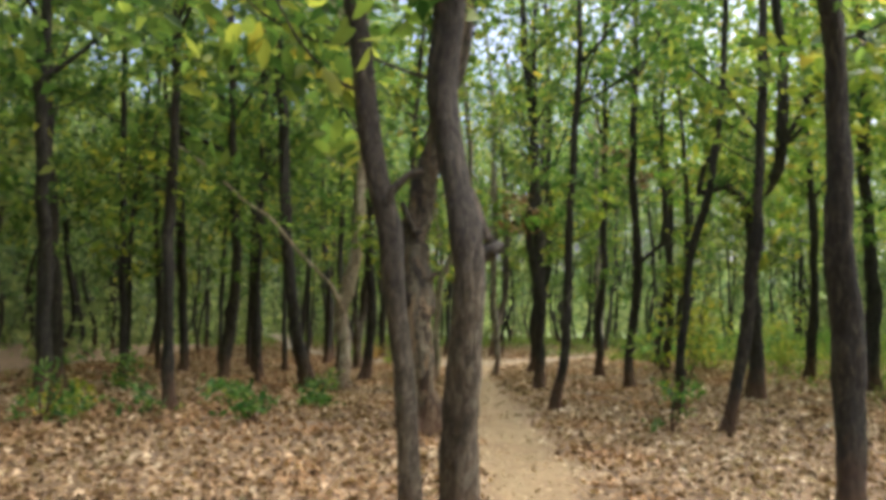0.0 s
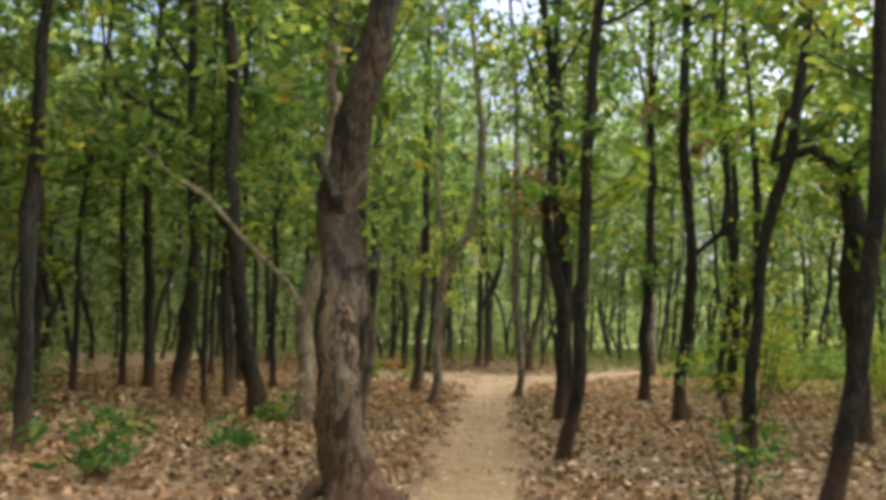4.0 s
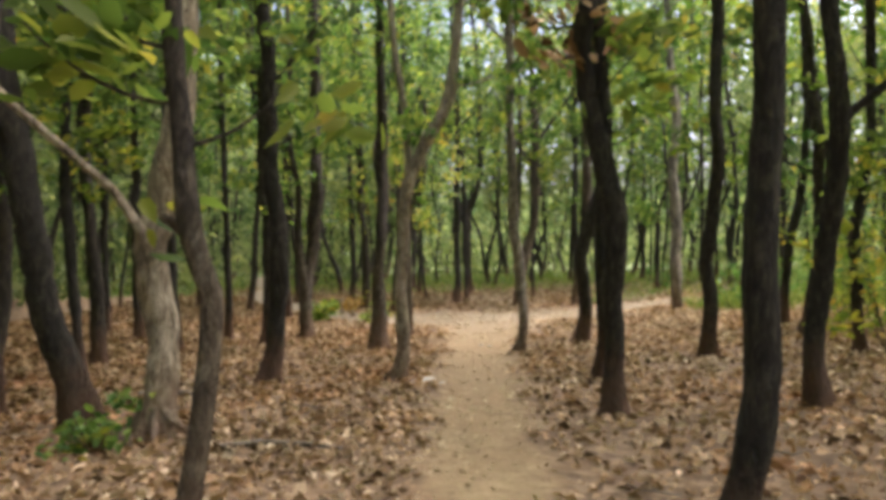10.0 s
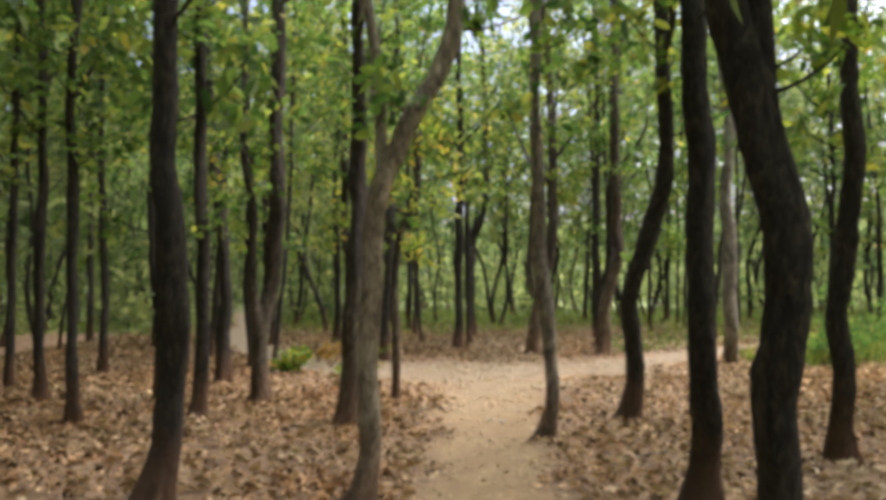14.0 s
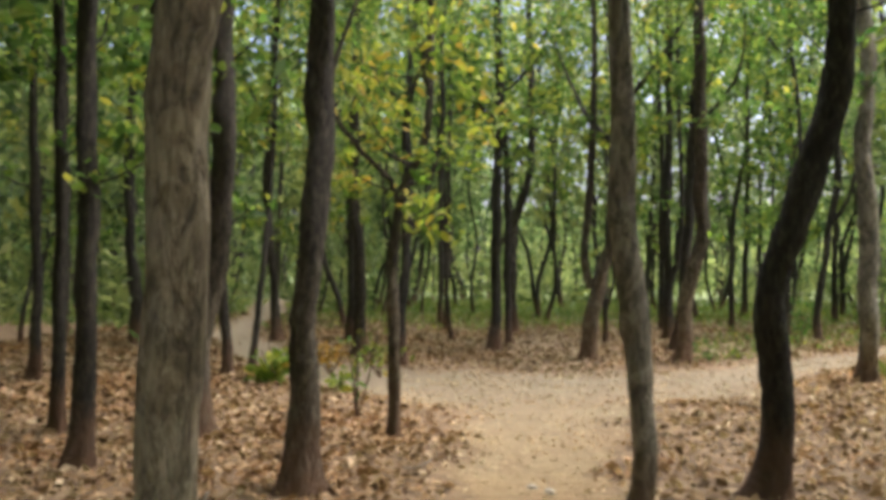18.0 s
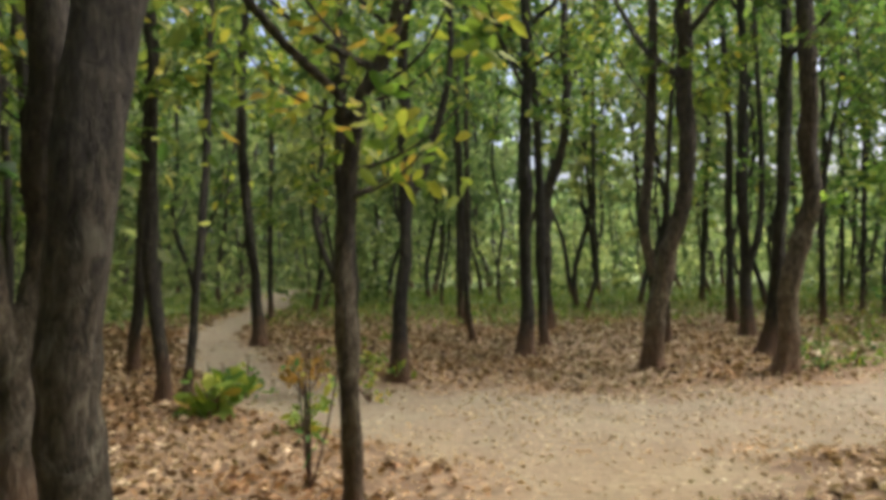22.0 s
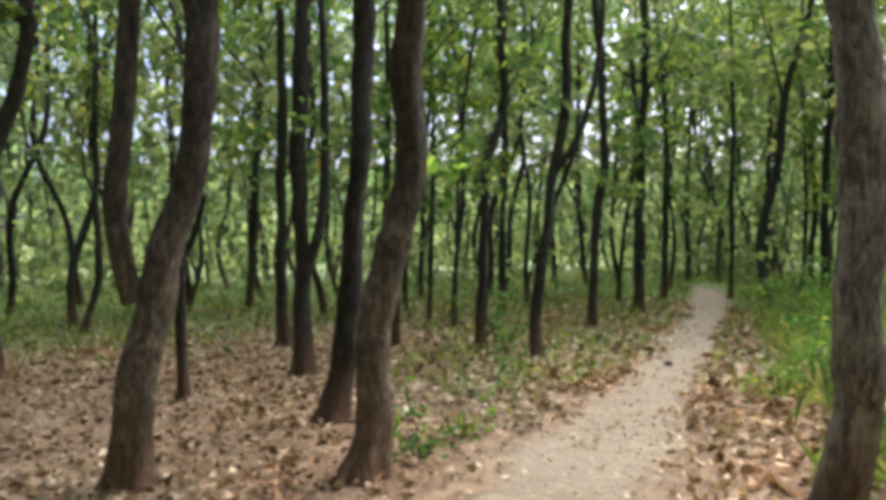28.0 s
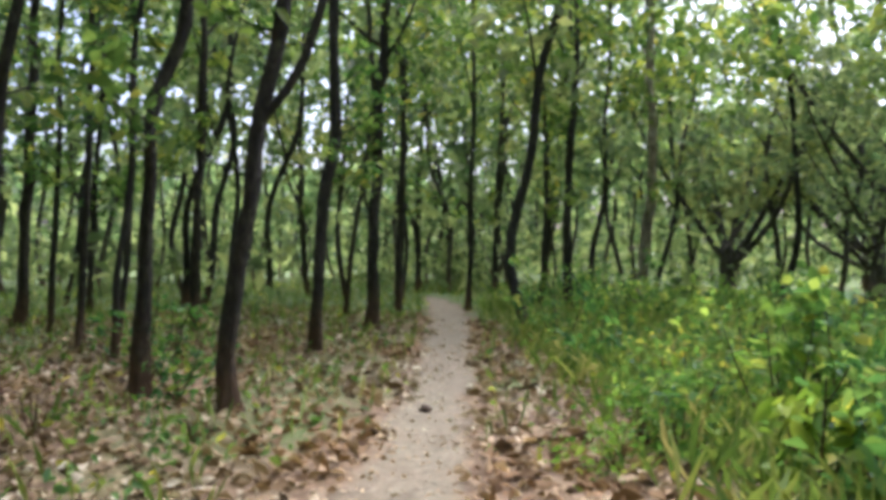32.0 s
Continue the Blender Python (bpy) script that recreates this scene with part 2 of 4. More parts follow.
BARK = {
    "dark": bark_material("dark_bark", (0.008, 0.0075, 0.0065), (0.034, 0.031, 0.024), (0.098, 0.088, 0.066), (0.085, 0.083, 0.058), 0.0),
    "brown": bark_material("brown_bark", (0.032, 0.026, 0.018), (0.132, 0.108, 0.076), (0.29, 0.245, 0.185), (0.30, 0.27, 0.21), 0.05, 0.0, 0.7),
    "pale": bark_material("pale_bark", (0.08, 0.068, 0.05), (0.29, 0.255, 0.19), (0.52, 0.475, 0.375), (0.56, 0.52, 0.42), 0.11),
    "bleached": bark_material("bleached_bark", (0.075, 0.066, 0.056), (0.275, 0.245, 0.205), (0.50, 0.455, 0.39), (0.54, 0.495, 0.42), 0.10),
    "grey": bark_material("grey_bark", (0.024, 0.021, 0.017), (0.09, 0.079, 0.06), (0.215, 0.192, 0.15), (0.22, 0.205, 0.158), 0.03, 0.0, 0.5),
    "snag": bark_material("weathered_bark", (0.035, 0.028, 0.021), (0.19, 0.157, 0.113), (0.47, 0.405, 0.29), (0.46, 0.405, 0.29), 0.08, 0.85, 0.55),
}
BARK["sapling"] = BARK["brown"]
LEAF = leaf_material("green_leaf", ((0.0, (0.04, 0.085, 0.025)), (0.35, (0.085, 0.15, 0.04)), (0.7, (0.15, 0.22, 0.055)), (0.93, (0.25, 0.29, 0.065)), (1.0, (0.38, 0.33, 0.07))), 0.58)
# pale grey-green: distance haze is put into the leaf colour
LEAF_HAZED = leaf_material("hazed_leaf", ((0.0, (0.07, 0.11, 0.055)), (0.5, (0.15, 0.195, 0.095)), (1.0, (0.28, 0.315, 0.16))), 0.6)
SHRUB_LEAF = leaf_material("shrub_leaf", ((0.0, (0.04, 0.10, 0.033)), (0.5, (0.105, 0.205, 0.058)), (0.85, (0.20, 0.30, 0.08)), (1.0, (0.38, 0.37, 0.08))), 0.55)
YELLOW_LEAF = leaf_material("yellow_leaf", ((0.0, (0.09, 0.16, 0.03)), (0.4, (0.19, 0.27, 0.045)), (0.8, (0.36, 0.38, 0.06)), (1.0, (0.45, 0.30, 0.06))), 0.4)
LIME_LEAF = leaf_material("lime_leaf", ((0.0, (0.08, 0.16, 0.03)), (0.5, (0.17, 0.28, 0.05)), (0.9, (0.30, 0.40, 0.08)), (1.0, (0.46, 0.45, 0.10))), 0.5)
GRASS = leaf_material("grass_blade", ((0.0, (0.075, 0.135, 0.028)), (0.5, (0.16, 0.23, 0.05)), (0.85, (0.27, 0.305, 0.085)), (1.0, (0.36, 0.32, 0.15))), 0.35)
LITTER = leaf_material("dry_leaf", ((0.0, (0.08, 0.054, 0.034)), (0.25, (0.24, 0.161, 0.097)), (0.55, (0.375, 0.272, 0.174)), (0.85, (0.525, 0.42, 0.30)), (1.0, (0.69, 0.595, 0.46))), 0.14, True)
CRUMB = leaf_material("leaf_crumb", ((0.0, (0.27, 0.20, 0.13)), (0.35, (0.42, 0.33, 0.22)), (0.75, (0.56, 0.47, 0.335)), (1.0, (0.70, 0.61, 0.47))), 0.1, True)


def plain_material(name, low, high, scale, rough=0.85):
    n = Nodes(name)
    grain = n.noise(n.coords(), scale, 6.0, 0.65)
    n.link(n.ramp(grain, (0.3, low), (0.7, high)), n.bsdf.inputs["Base Color"])
    n.bsdf.inputs["Roughness"].default_value = rough
    n.bump(grain, 0.5, 0.01)
    return n.material


STONE = plain_material("pale_stone", (0.42, 0.37, 0.30), (0.66, 0.60, 0.50), 22.0)
CLOD = plain_material("dark_soil_clod", (0.05, 0.032, 0.02), (0.12, 0.08, 0.05), 30.0)
DEADWOOD = plain_material("grey_deadwood", (0.12, 0.10, 0.075), (0.30, 0.25, 0.19), 40.0)

# ---- ground ----
HUMPS = ((-5, 12, 0.137), (4, 12, 0.078), (-4, 20, -0.061), (1, 18, -0.11), (6, 19, 0.081), (-2, 27, -0.066), (3, 28, -0.002), (7, 31, 0.077), (13, 34, -0.023))
MAIN = ((0.5, -30, 0.30), (0.55, -6, 0.30), (0.75, 5.6, 0.27), (0.65, 10.5, 0.29), (0.62, 13.4, 0.28), (0.6, 16.5, 0.33), (0.72, 20.0, 0.42), (0.85, 22.0, 0.7), (0.8, 23.0, 0.95))
CROSS = ((-12, 50, 0.4), (-7.7, 37.1, 0.4), (-6.1, 30.0, 0.36), (-3.8, 26.2, 0.40), (-1.4, 23.7, 0.55), (0.4, 23.1, 1.05), (2.2, 23.3, 0.85), (3.9, 24.5, 0.43), (6.05, 26.28, 0.22),
         (8.03, 27.94, 0.19), (10.7, 30.4, 0.23), (13.3, 32.85, 0.26), (15.6, 35.2, 0.22), (17.0, 37.0, 0.10))
# the trees keep clear of this lane, which runs on a little where the trodden sand ends
LANE = CROSS[:8] + ((6.0, 26.4, 0.31), (7.9, 28.0, 0.27), (10.6, 30.4, 0.28), (15.8, 34.6, 0.30), (17.5, 36.4, 0.30), (30.0, 46.0, 0.3))


def ground_z(x, y):
    """The height of the ground, gently uneven."""
    z = sum(h * np.exp(-((x - cx) ** 2 + (y - cy) ** 2) / 40.5) for cx, cy, h in HUMPS)
    return z + 0.012 * np.sin(1.7 * x + 0.6 * y) + 0.012 * np.sin(1.3 * y - 0.9 * x + 1.0)


def path_share(x, y, lines=(MAIN, CROSS)):
    """1 on the trodden path, falling to 0 beside it."""
    x, y = np.asarray(x, float), np.asarray(y, float)
    best = np.zeros_like(x)
    for line in lines:
        for (x0, y0, w0), (x1, y1, w1) in zip(line, line[1:]):
            s = np.clip(((x - x0) * (x1 - x0) + (y - y0) * (y1 - y0)) / ((x1 - x0) ** 2 + (y1 - y0) ** 2), 0, 1)
            off = np.hypot(x - x0 - s * (x1 - x0), y - y0 - s * (y1 - y0)) / (w0 + s * (w1 - w0))
            off = off / (1.0 + 0.16 * np.sin(3.7 * y + 1.9 * x) + 0.14 * np.sin(7.9 * y - 3.1 * x + 1.0))
            best = np.maximum(best, np.clip(1.4 - 0.64 * off, 0, 1))
    return best


def green_share(x, y):
    """Where grass and herbs cover the soil: beside the later path, and the far floor of the wood."""
    x, y = np.asarray(x, float), np.asarray(y, float)
    verge = np.clip((x - y + 18.6) / 1.3, 0, 1) * np.clip((y - 22.3) / 1.5, 0, 1) * np.clip((x - 4.6) / 1.0, 0, 1)
    far = np.clip((y - 30.0) / 4.0, 0, 1) * 0.95
    far_left = np.clip((-5.5 - x) / 2.0, 0, 1) * np.clip((14.5 - y) / 3.0, 0, 1) * 0.6
    far_right = np.clip((x - 6.0) / 2.0, 0, 1) * np.clip((23.4 - y) / 3.0, 0, 1) * 0.75
    middle = np.clip((x - y + 25.5) / 3.0, 0, 1) * np.clip((y - 25.8) / 1.5, 0, 1) * np.clip((x - 3.2) / 1.5, 0, 1) * 0.58
    return np.maximum.reduce([verge, far, far_left, far_right, middle])


def mesh_from(name, verts, faces, material, smooth=False):
    mesh = bpy.data.meshes.new(name)
    mesh.from_pydata(verts, [], faces)
    mesh.materials.append(material)
    if smooth:
        mesh.shade_smooth()
    mesh.update()
    return mesh


def build_ground():
    xs = np.concatenate([[-400, -150, -80, -45, -28, -20], np.arange(-16, 26.01, 0.3), [30, 38, 55, 90, 150, 400]])
    ys = np.concatenate([[-400, -150, -60, -25, -12, -6], np.arange(-3, 46.01, 0.3), [52, 60, 75, 100, 160, 400]])
    gx, gy = np.meshgrid(xs, ys)
    gx, gy = gx.ravel(), gy.ravel()
    way = path_share(gx, gy)
    gz = ground_z(gx, gy) - 0.035 * way + 0.012 * np.random.rand(len(gx))
    w, h = len(xs), len(ys)
    faces = [(j * w + i, j * w + i + 1, j * w + i + w + 1, j * w + i + w) for j in range(h - 1) for i in range(w - 1)]
    mesh = mesh_from("ground", np.stack([gx, gy, gz], 1).tolist(), faces, ground_material(), True)
    for key, values in (("path", way), ("green", green_share(gx, gy) * (1 - np.clip(2 * way, 0, 1)))):
        mesh.attributes.new(key, "FLOAT", "POINT").data.foreach_set("value", values.astype(np.float32))
    tagged(new("ground", mesh), "forest floor of brown soil with a trodden sandy footpath", "ground", kind="structure")


build_ground()


# ---- leaves and wood ----
def leaf_cloud(name, centres, ways, sizes, material, width=0.5, fold=0.25, droop=0.2, full=False):
    """One mesh of many folded leaves: stalk end, edges and tip; full leaves have a rounder outline."""
    count = len(centres)
    ways = ways / (np.linalg.norm(ways, axis=1, keepdims=True) + 1e-9)
    side = np.cross(ways, np.random.normal(size=(count, 3)))
    side /= np.linalg.norm(side, axis=1, keepdims=True) + 1e-9
    face = np.cross(side, ways)
    s = np.asarray(sizes)[:, None]
    down = np.array([0, 0, 1.0])
    lift = fold * 0.4 * s * face

    def at(along, across, raised, sag):
        return centres + along * s * ways + across * width * s * side + raised * lift - sag * droop * s * down

    if full:
        ring = [at(-0.5, 0, 0, 0), at(-0.26, 0.42, 1, 0.1), at(0.12, 0.46, 1, 0.4), at(0.5, 0, 0, 1.1), at(0.12, -0.46, 1, 0.4), at(-0.26, -0.42, 1, 0.1)]
        corners, sizes_of = np.array([0, 1, 2, 3, 0, 3, 4, 5]), 4
    else:
        ring = [at(-0.5, 0, 0, 0), at(0, 0.5, 1, 0), at(0.5, 0, 0, 1), at(0, -0.5, 1, 0)]
        corners, sizes_of = np.array([0, 1, 2, 0, 2, 3]), 3
    verts = np.stack(ring, 1).reshape(-1, 3)
    mesh = bpy.data.meshes.new(name)
    mesh.vertices.add(len(verts))
    mesh.vertices.foreach_set("co", verts.astype(np.float32).ravel())
    index = (np.arange(count) * len(ring))[:, None] + corners
    mesh.loops.add(index.size)
    mesh.loops.foreach_set("vertex_index", index.astype(np.int32).ravel())
    mesh.polygons.add(2 * count)
    mesh.polygons.foreach_set("loop_start", (np.arange(2 * count) * sizes_of).astype(np.int32))
    mesh.materials.append(material)
    mesh.update(calc_edges=True)
    mesh.validate()
    return mesh


def tube_arrays(points, radii, sides, seed, rough=0.1, knots=0, feet=0.0):
    """Rings of a limb or trunk with an uneven girth."""
    rng = np.random.RandomState(seed)
    points, radii = np.asarray(points, float), np.asarray(radii, float)
    along = np.gradient(points, axis=0)
    along /= np.linalg.norm(along, axis=1, keepdims=True) + 1e-9
    right = np.cross(along, np.array([0.31, 0.95, 0.05]))
    right /= np.linalg.norm(right, axis=1, keepdims=True) + 1e-9
    ahead = np.cross(along, right)
    angle = np.linspace(0, 2 * np.pi, sides, endpoint=False)
    k = np.arange(len(points))[:, None]
    phase = rng.rand(4) * 6.28
    girth = 1 + rough * (np.sin(2 * angle + phase[0] + 0.22 * k) * 0.6 + np.sin(3 * angle + phase[1] - 0.35 * k) * 0.5 + 0.6 * (rng.rand(len(points), sides) - 0.5))
    if feet:
        spread = np.array([1.0, 1.0, 0.75, 0.4, 0.14] + [0.0] * (len(points) - 5))[:, None]
        lobes = rng.randint(3, 6)
        girth = girth + feet * spread * np.maximum(np.cos(lobes * angle + phase[2] + 0.5 * np.sin(angle + phase[3])), -0.2)[None, :]
    for _ in range(knots):
        a0, k0, grow = rng.rand() * 6.28, rng.uniform(0.1, 0.75) * len(points), rng.uniform(0.12, 0.4)
        off = np.abs((angle[None, :] - a0 + np.pi) % (2 * np.pi) - np.pi)
        girth = girth + grow * np.exp(-(off / 0.5) ** 2 - ((k - k0) / 1.1) ** 2)
    ring = points[:, None] + (radii[:, None] * girth)[..., None] * (np.cos(angle)[None, :, None] * right[:, None] + np.sin(angle)[None, :, None] * ahead[:, None])
    verts = ring.reshape(-1, 3).tolist()
    n = len(points)
    faces = [(i * sides + j, i * sides + (j + 1) % sides, (i + 1) * sides + (j + 1) % sides, (i + 1) * sides + j) for i in range(n - 1) for j in range(sides)]
    faces.append(tuple((n - 1) * sides + j for j in range(sides)))
    return verts, faces


def smooth_line(h, pts):
    """Offsets at heights h along a bending line through (height, offset) pairs."""
    hs, os = np.array([p[0] for p in pts], float), np.array([p[1] for p in pts], float)
    slope = np.gradient(os, hs) if len(hs) > 1 else np.zeros(1)
    i = np.clip(np.searchsorted(hs, h) - 1, 0, max(len(hs) - 2, 0))
    if len(hs) < 2:
        return np.full_like(h, os[0])
    d = hs[i + 1] - hs[i]
    s = np.clip((h - hs[i]) / d, 0, 1)
    a, b = 2 * s**3 - 3 * s**2 + 1, s**3 - 2 * s**2 + s
    return a * os[i] + b * d * slope[i] + (1 - a) * os[i + 1] + (s**3 - s**2) * d * slope[i + 1]


def part(name, mesh, parent, label=""):
    ob = new(name, mesh)
    ob.parent = parent
    return tagged(ob, label)


class Foliage:
    """Gathers where the leaves of one crown sit."""

    def __init__(self, rng):
        self.rng, self.at, self.way = rng, [], []

    def spray(self, points, count, spread):
        """Leaves in tufts about the given line, each tuft turned its own way."""
        rng = self.rng
        tufts = max(2, count // 14)
        heart = points[rng.randint(0, len(points), tufts)] + rng.normal(size=(tufts, 3)) * spread * np.array([0.9, 0.9, 0.65])
        lie = rng.normal(size=(tufts, 3)) * np.array([1, 1, 0.35]) + np.array([0, 0, -0.2])
        pick = rng.randint(0, tufts, count)
        self.at.append(heart[pick] + rng.normal(size=(count, 3)) * (0.3 * spread + 0.03) * np.array([1, 1, 0.6]))
        self.way.append(lie[pick] + rng.normal(size=(count, 3)) * 0.7)

    def mesh(self, name, size, material):
        at, way = np.concatenate(self.at), np.concatenate(self.way)
        return leaf_cloud(name, at, way, size * (0.6 + 0.8 * self.rng.rand(len(at))), material, full=True)


def limb_points(rng, start, heading, lean, length, steps=8):
    """A limb that leaves the trunk, curves upward and wanders a little."""
    points, p, turn = [np.array(start, float)], np.array(start, float), heading
    for k in range(steps):
        rise = lean * (1 - 0.55 * k / steps)
        turn += rng.normal() * 0.16
        p = p + length / steps * np.array([math.sin(rise) * math.cos(turn), math.sin(rise) * math.sin(turn), math.cos(rise)])
        points.append(p.copy())
    return np.array(points)


LABELS = {
    "dark": ("tall slender forest tree with dark furrowed bark and green leaves", "tree"),
    "pale": ("forest tree with pale grey-brown bark and green leaves", "tree"),
    "brown": ("forest tree with mottled brown-grey bark, upper trunk blackish with a backlit tone", "tree"),
    "bleached": ("stout forest tree with pale grey weathered bark", "tree"),
    "grey": ("forest tree with rough grey furrowed bark and green leaves", "tree"),
    "snag": ("thick old tree with peeling, weathered grey and russet bark", "tree"),
    "sapling": ("thin young tree with drooping leaves and yellow leaf sprays", "sapling"),
}
TREES = []


def tree(x, y, r, turn, bends, kind="dark", forks=(), sprays=(), withered=(), fresh=(), roots=()):
    """A tree at (x, y) with trunk radius r. bends: (height, sideways offset) along the plan direction 'turn' (degrees). forks: further stems, (radius, bends). sprays: leafy low twigs, (height, heading, length, leaves); withered: the same with dry leaves; fresh: with young lime leaves; roots: (heading, length) of roots that run out over the soil."""
    seed = len(TREES) + 11
    rng = np.random.RandomState(seed)
    TREES.append((x, y))
    z = float(ground_z(x, y)) - 0.05
    top = rng.uniform(9.5, 13.5) * (0.8 if r < 0.06 else 1.0)
    if kind == "sapling":
        top = 4.2
    root = new("young_tree" if kind == "sapling" else "tree")
    root.location = (x, y, z)
    label, category = LABELS[kind]
    tagged(root, label, category, "trees of the wood")
    dx, dy = math.cos(radians(turn)), math.sin(radians(turn))
    line = [(0.0, 0.0)] if bends[0][0] > 0.3 else []
    line += [b for b in bends if b[0] < top]
    last = line[-1]
    if last[0] < top - 1.5:
        line += [(0.5 * (last[0] + top), last[1] + rng.normal() * 0.15), (top, last[1] + rng.normal() * 0.35)]
    hs = np.concatenate([[-0.15, 0.0, 0.06, 0.15, 0.3], np.arange(0.42, min(5.0, top), 0.1), np.arange(5.2, top, 0.5) if top > 5.2 else np.array([]), [top]])
    off = smooth_line(np.maximum(hs, 0), line)
    sway = 0.6 * r * np.sin(hs * 1.3 + rng.rand() * 6) + 0.35 * r * np.sin(hs * 2.9 + rng.rand() * 6)
    off = off + 0.1 * r * np.sin(hs * 4.1 + rng.rand() * 6) + 0.08 * r * np.sin(hs * 7.3 + rng.rand() * 6)
    centre = np.stack([off * dx - sway * dy, off * dy + sway * dx, hs], 1)
    radii = r * (1.05 - 0.72 * hs / max(top, 6)) + 0.6 * r * np.exp(-np.maximum(hs, 0) / 0.15)
    radii = radii * (1 + 0.06 * np.sin(hs * 2.3 + rng.rand() * 6) + 0.04 * rng.normal(size=len(hs)))
    if kind == "snag":
        radii = radii + 0.34 * r * np.exp(-np.maximum(hs, 0) / 0.5)
    verts, faces = tube_arrays(centre, radii, 22 if r > 0.05 else 12, seed, 0.17 if kind == "snag" else 0.12, 9 if kind == "snag" else 5, 0.4)
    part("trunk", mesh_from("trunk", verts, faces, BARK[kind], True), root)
    leaves = Foliage(rng)
    for f_r, f_bends in forks:
        stub = len(f_bends) <= 3
        if stub:
            below = f_bends[0][0] - 0.07
            f_bends = ((below, float(np.interp(below, hs, off))),) + tuple(f_bends)
        fh = np.array([b[0] for b in f_bends])
        if np.all(np.diff(fh) > 0.05) and not stub and abs(f_bends[-1][1] - f_bends[-2][1]) < 1.5 * (fh[-1] - fh[-2]):
            ext = list(f_bends) + [(fh[-1] + 1.8, f_bends[-1][1] + 0.25 * (f_bends[-1][1] - f_bends[-2][1])), (fh[-1] + 4.0, f_bends[-1][1] + rng.normal() * 0.3)]
            h2 = np.arange(fh[0], ext[-1][0], 0.25)
            o2 = smooth_line(h2, ext)
        else:
            u = np.linspace(0, len(f_bends) - 1, 5 * len(f_bends))
            h2 = np.interp(u, np.arange(len(f_bends)), fh)
            o2 = np.interp(u, np.arange(len(f_bends)), [b[1] for b in f_bends])
        line2 = np.stack([o2 * dx, o2 * dy, h2], 1)
        taper = f_r * (np.linspace(1.35, 0.7, len(h2)) if stub else np.linspace(1.1, 0.45, len(h2)))
        verts, faces = tube_arrays(line2, taper, 10, seed + 500, 0.22 if stub else 0.14, 1)
        part("limb", mesh_from("limb", verts, faces, BARK[kind], True), root)
        if not stub:
            leaves.spray(line2[len(line2) // 2:], 120, 0.45)
    count = 3 if kind == "sapling" else rng.randint(5, 8)
    for k in range(count):
        h0 = top * rng.uniform(0.36, 0.92) if kind != "sapling" else rng.uniform(1.5, 3.4)
        start = np.array([np.interp(h0, hs, centre[:, n]) for n in range(3)])
        length = rng.uniform(1.3, 3.0) * (0.5 if kind == "sapling" else 1.0)
        line3 = limb_points(rng, start, rng.rand() * 6.28, radians(rng.uniform(32, 68)), length)
        base = np.interp(h0, hs, radii) * rng.uniform(0.35, 0.6)
        verts, faces = tube_arrays(line3, base * np.linspace(1, 0.25, len(line3)), 7, seed + k)
        part("limb", mesh_from("limb", verts, faces, BARK[kind], True), root)
        leaves.spray(line3[3:], (180 if x > 0.5 and y > 24 else 280 if y < 14 else 240) if kind != "sapling" else 70, 0.5)
    crown = centre[hs > 0.72 * top]
    leaves.spray(crown, (260 if x > 0.5 and y > 24 else 500 if y < 14 else 400) if kind != "sapling" else 60, 0.75)
    for k in range(rng.randint(2, 7)):
        h0 = rng.uniform(3.0 if abs(x - 0.7) < 2.6 else 1.9, 4.6)
        start = np.array([np.interp(h0, hs, centre[:, n]) for n in range(3)])
        line3 = limb_points(rng, start, rng.rand() * 6.28, radians(rng.uniform(55, 95)), rng.uniform(0.5, 1.1), 5)
        verts, faces = tube_arrays(line3, 0.012 * np.linspace(1, 0.4, len(line3)), 5, seed + 40 + k)
        part("twig", mesh_from("twig", verts, faces, BARK[kind], True), root)
        leaves.spray(line3[2:], 60, 0.2)
    dry, young = Foliage(rng), [Foliage(rng) for _ in fresh]
    kinds = [leaves] * len(sprays) + [dry] * len(withered) + young
    for k, (h0, heading, length, count) in enumerate(tuple(sprays) + tuple(withered) + tuple(fresh)):
        start = np.array([np.interp(h0, hs, centre[:, n]) for n in range(3)])
        line3 = limb_points(rng, start, radians(heading), radians(80), length, 6)
        verts, faces = tube_arrays(line3, 0.011 * np.linspace(1, 0.4, len(line3)), 5, seed + 60 + k)
        part("twig", mesh_from("twig", verts, faces, BARK[kind], True), root)
        kinds[k].spray(line3[2:], count, 0.1 if k >= len(sprays) + len(withered) else 0.24)
    if dry.at:
        part("withered_leaves", dry.mesh("withered_leaves", 0.14, LITTER), root, "hanging bunch of dry brown leaves")
    for tuft in young:
        tagged(part("leaf_spray", tuft.mesh("leaf_spray", 0.1, LIME_LEAF), root), "spray of young lime-green leaves", kind="stuff")
    for k, (heading, length) in enumerate(roots):
        way = np.array([math.cos(radians(heading)), math.sin(radians(heading)), 0.0])
        side = np.array([-way[1], way[0], 0.0]) * rng.normal() * 0.12
        run = np.linspace(0, 1, 9)[:, None]
        fall = 0.32 * r / 0.15 * (1 - run) ** 2.2 + 0.045 - 0.06 * run
        line3 = way * (0.35 * r + length * run) + side * run ** 2 * length + np.array([0, 0, 1.0]) * fall
        verts, faces = tube_arrays(line3, 0.36 * r * np.linspace(1.0, 0.22, 9), 8, seed + 80 + k, 0.2, 1)
        part("root", mesh_from("root", verts, faces, BARK[kind], True), root)
    if leaves.at:
        part("crown", leaves.mesh("crown", 0.09 if kind == "sapling" else 0.125, YELLOW_LEAF if kind == "sapling" else LEAF), root, "sprays of yellow-green leaves")
    return root


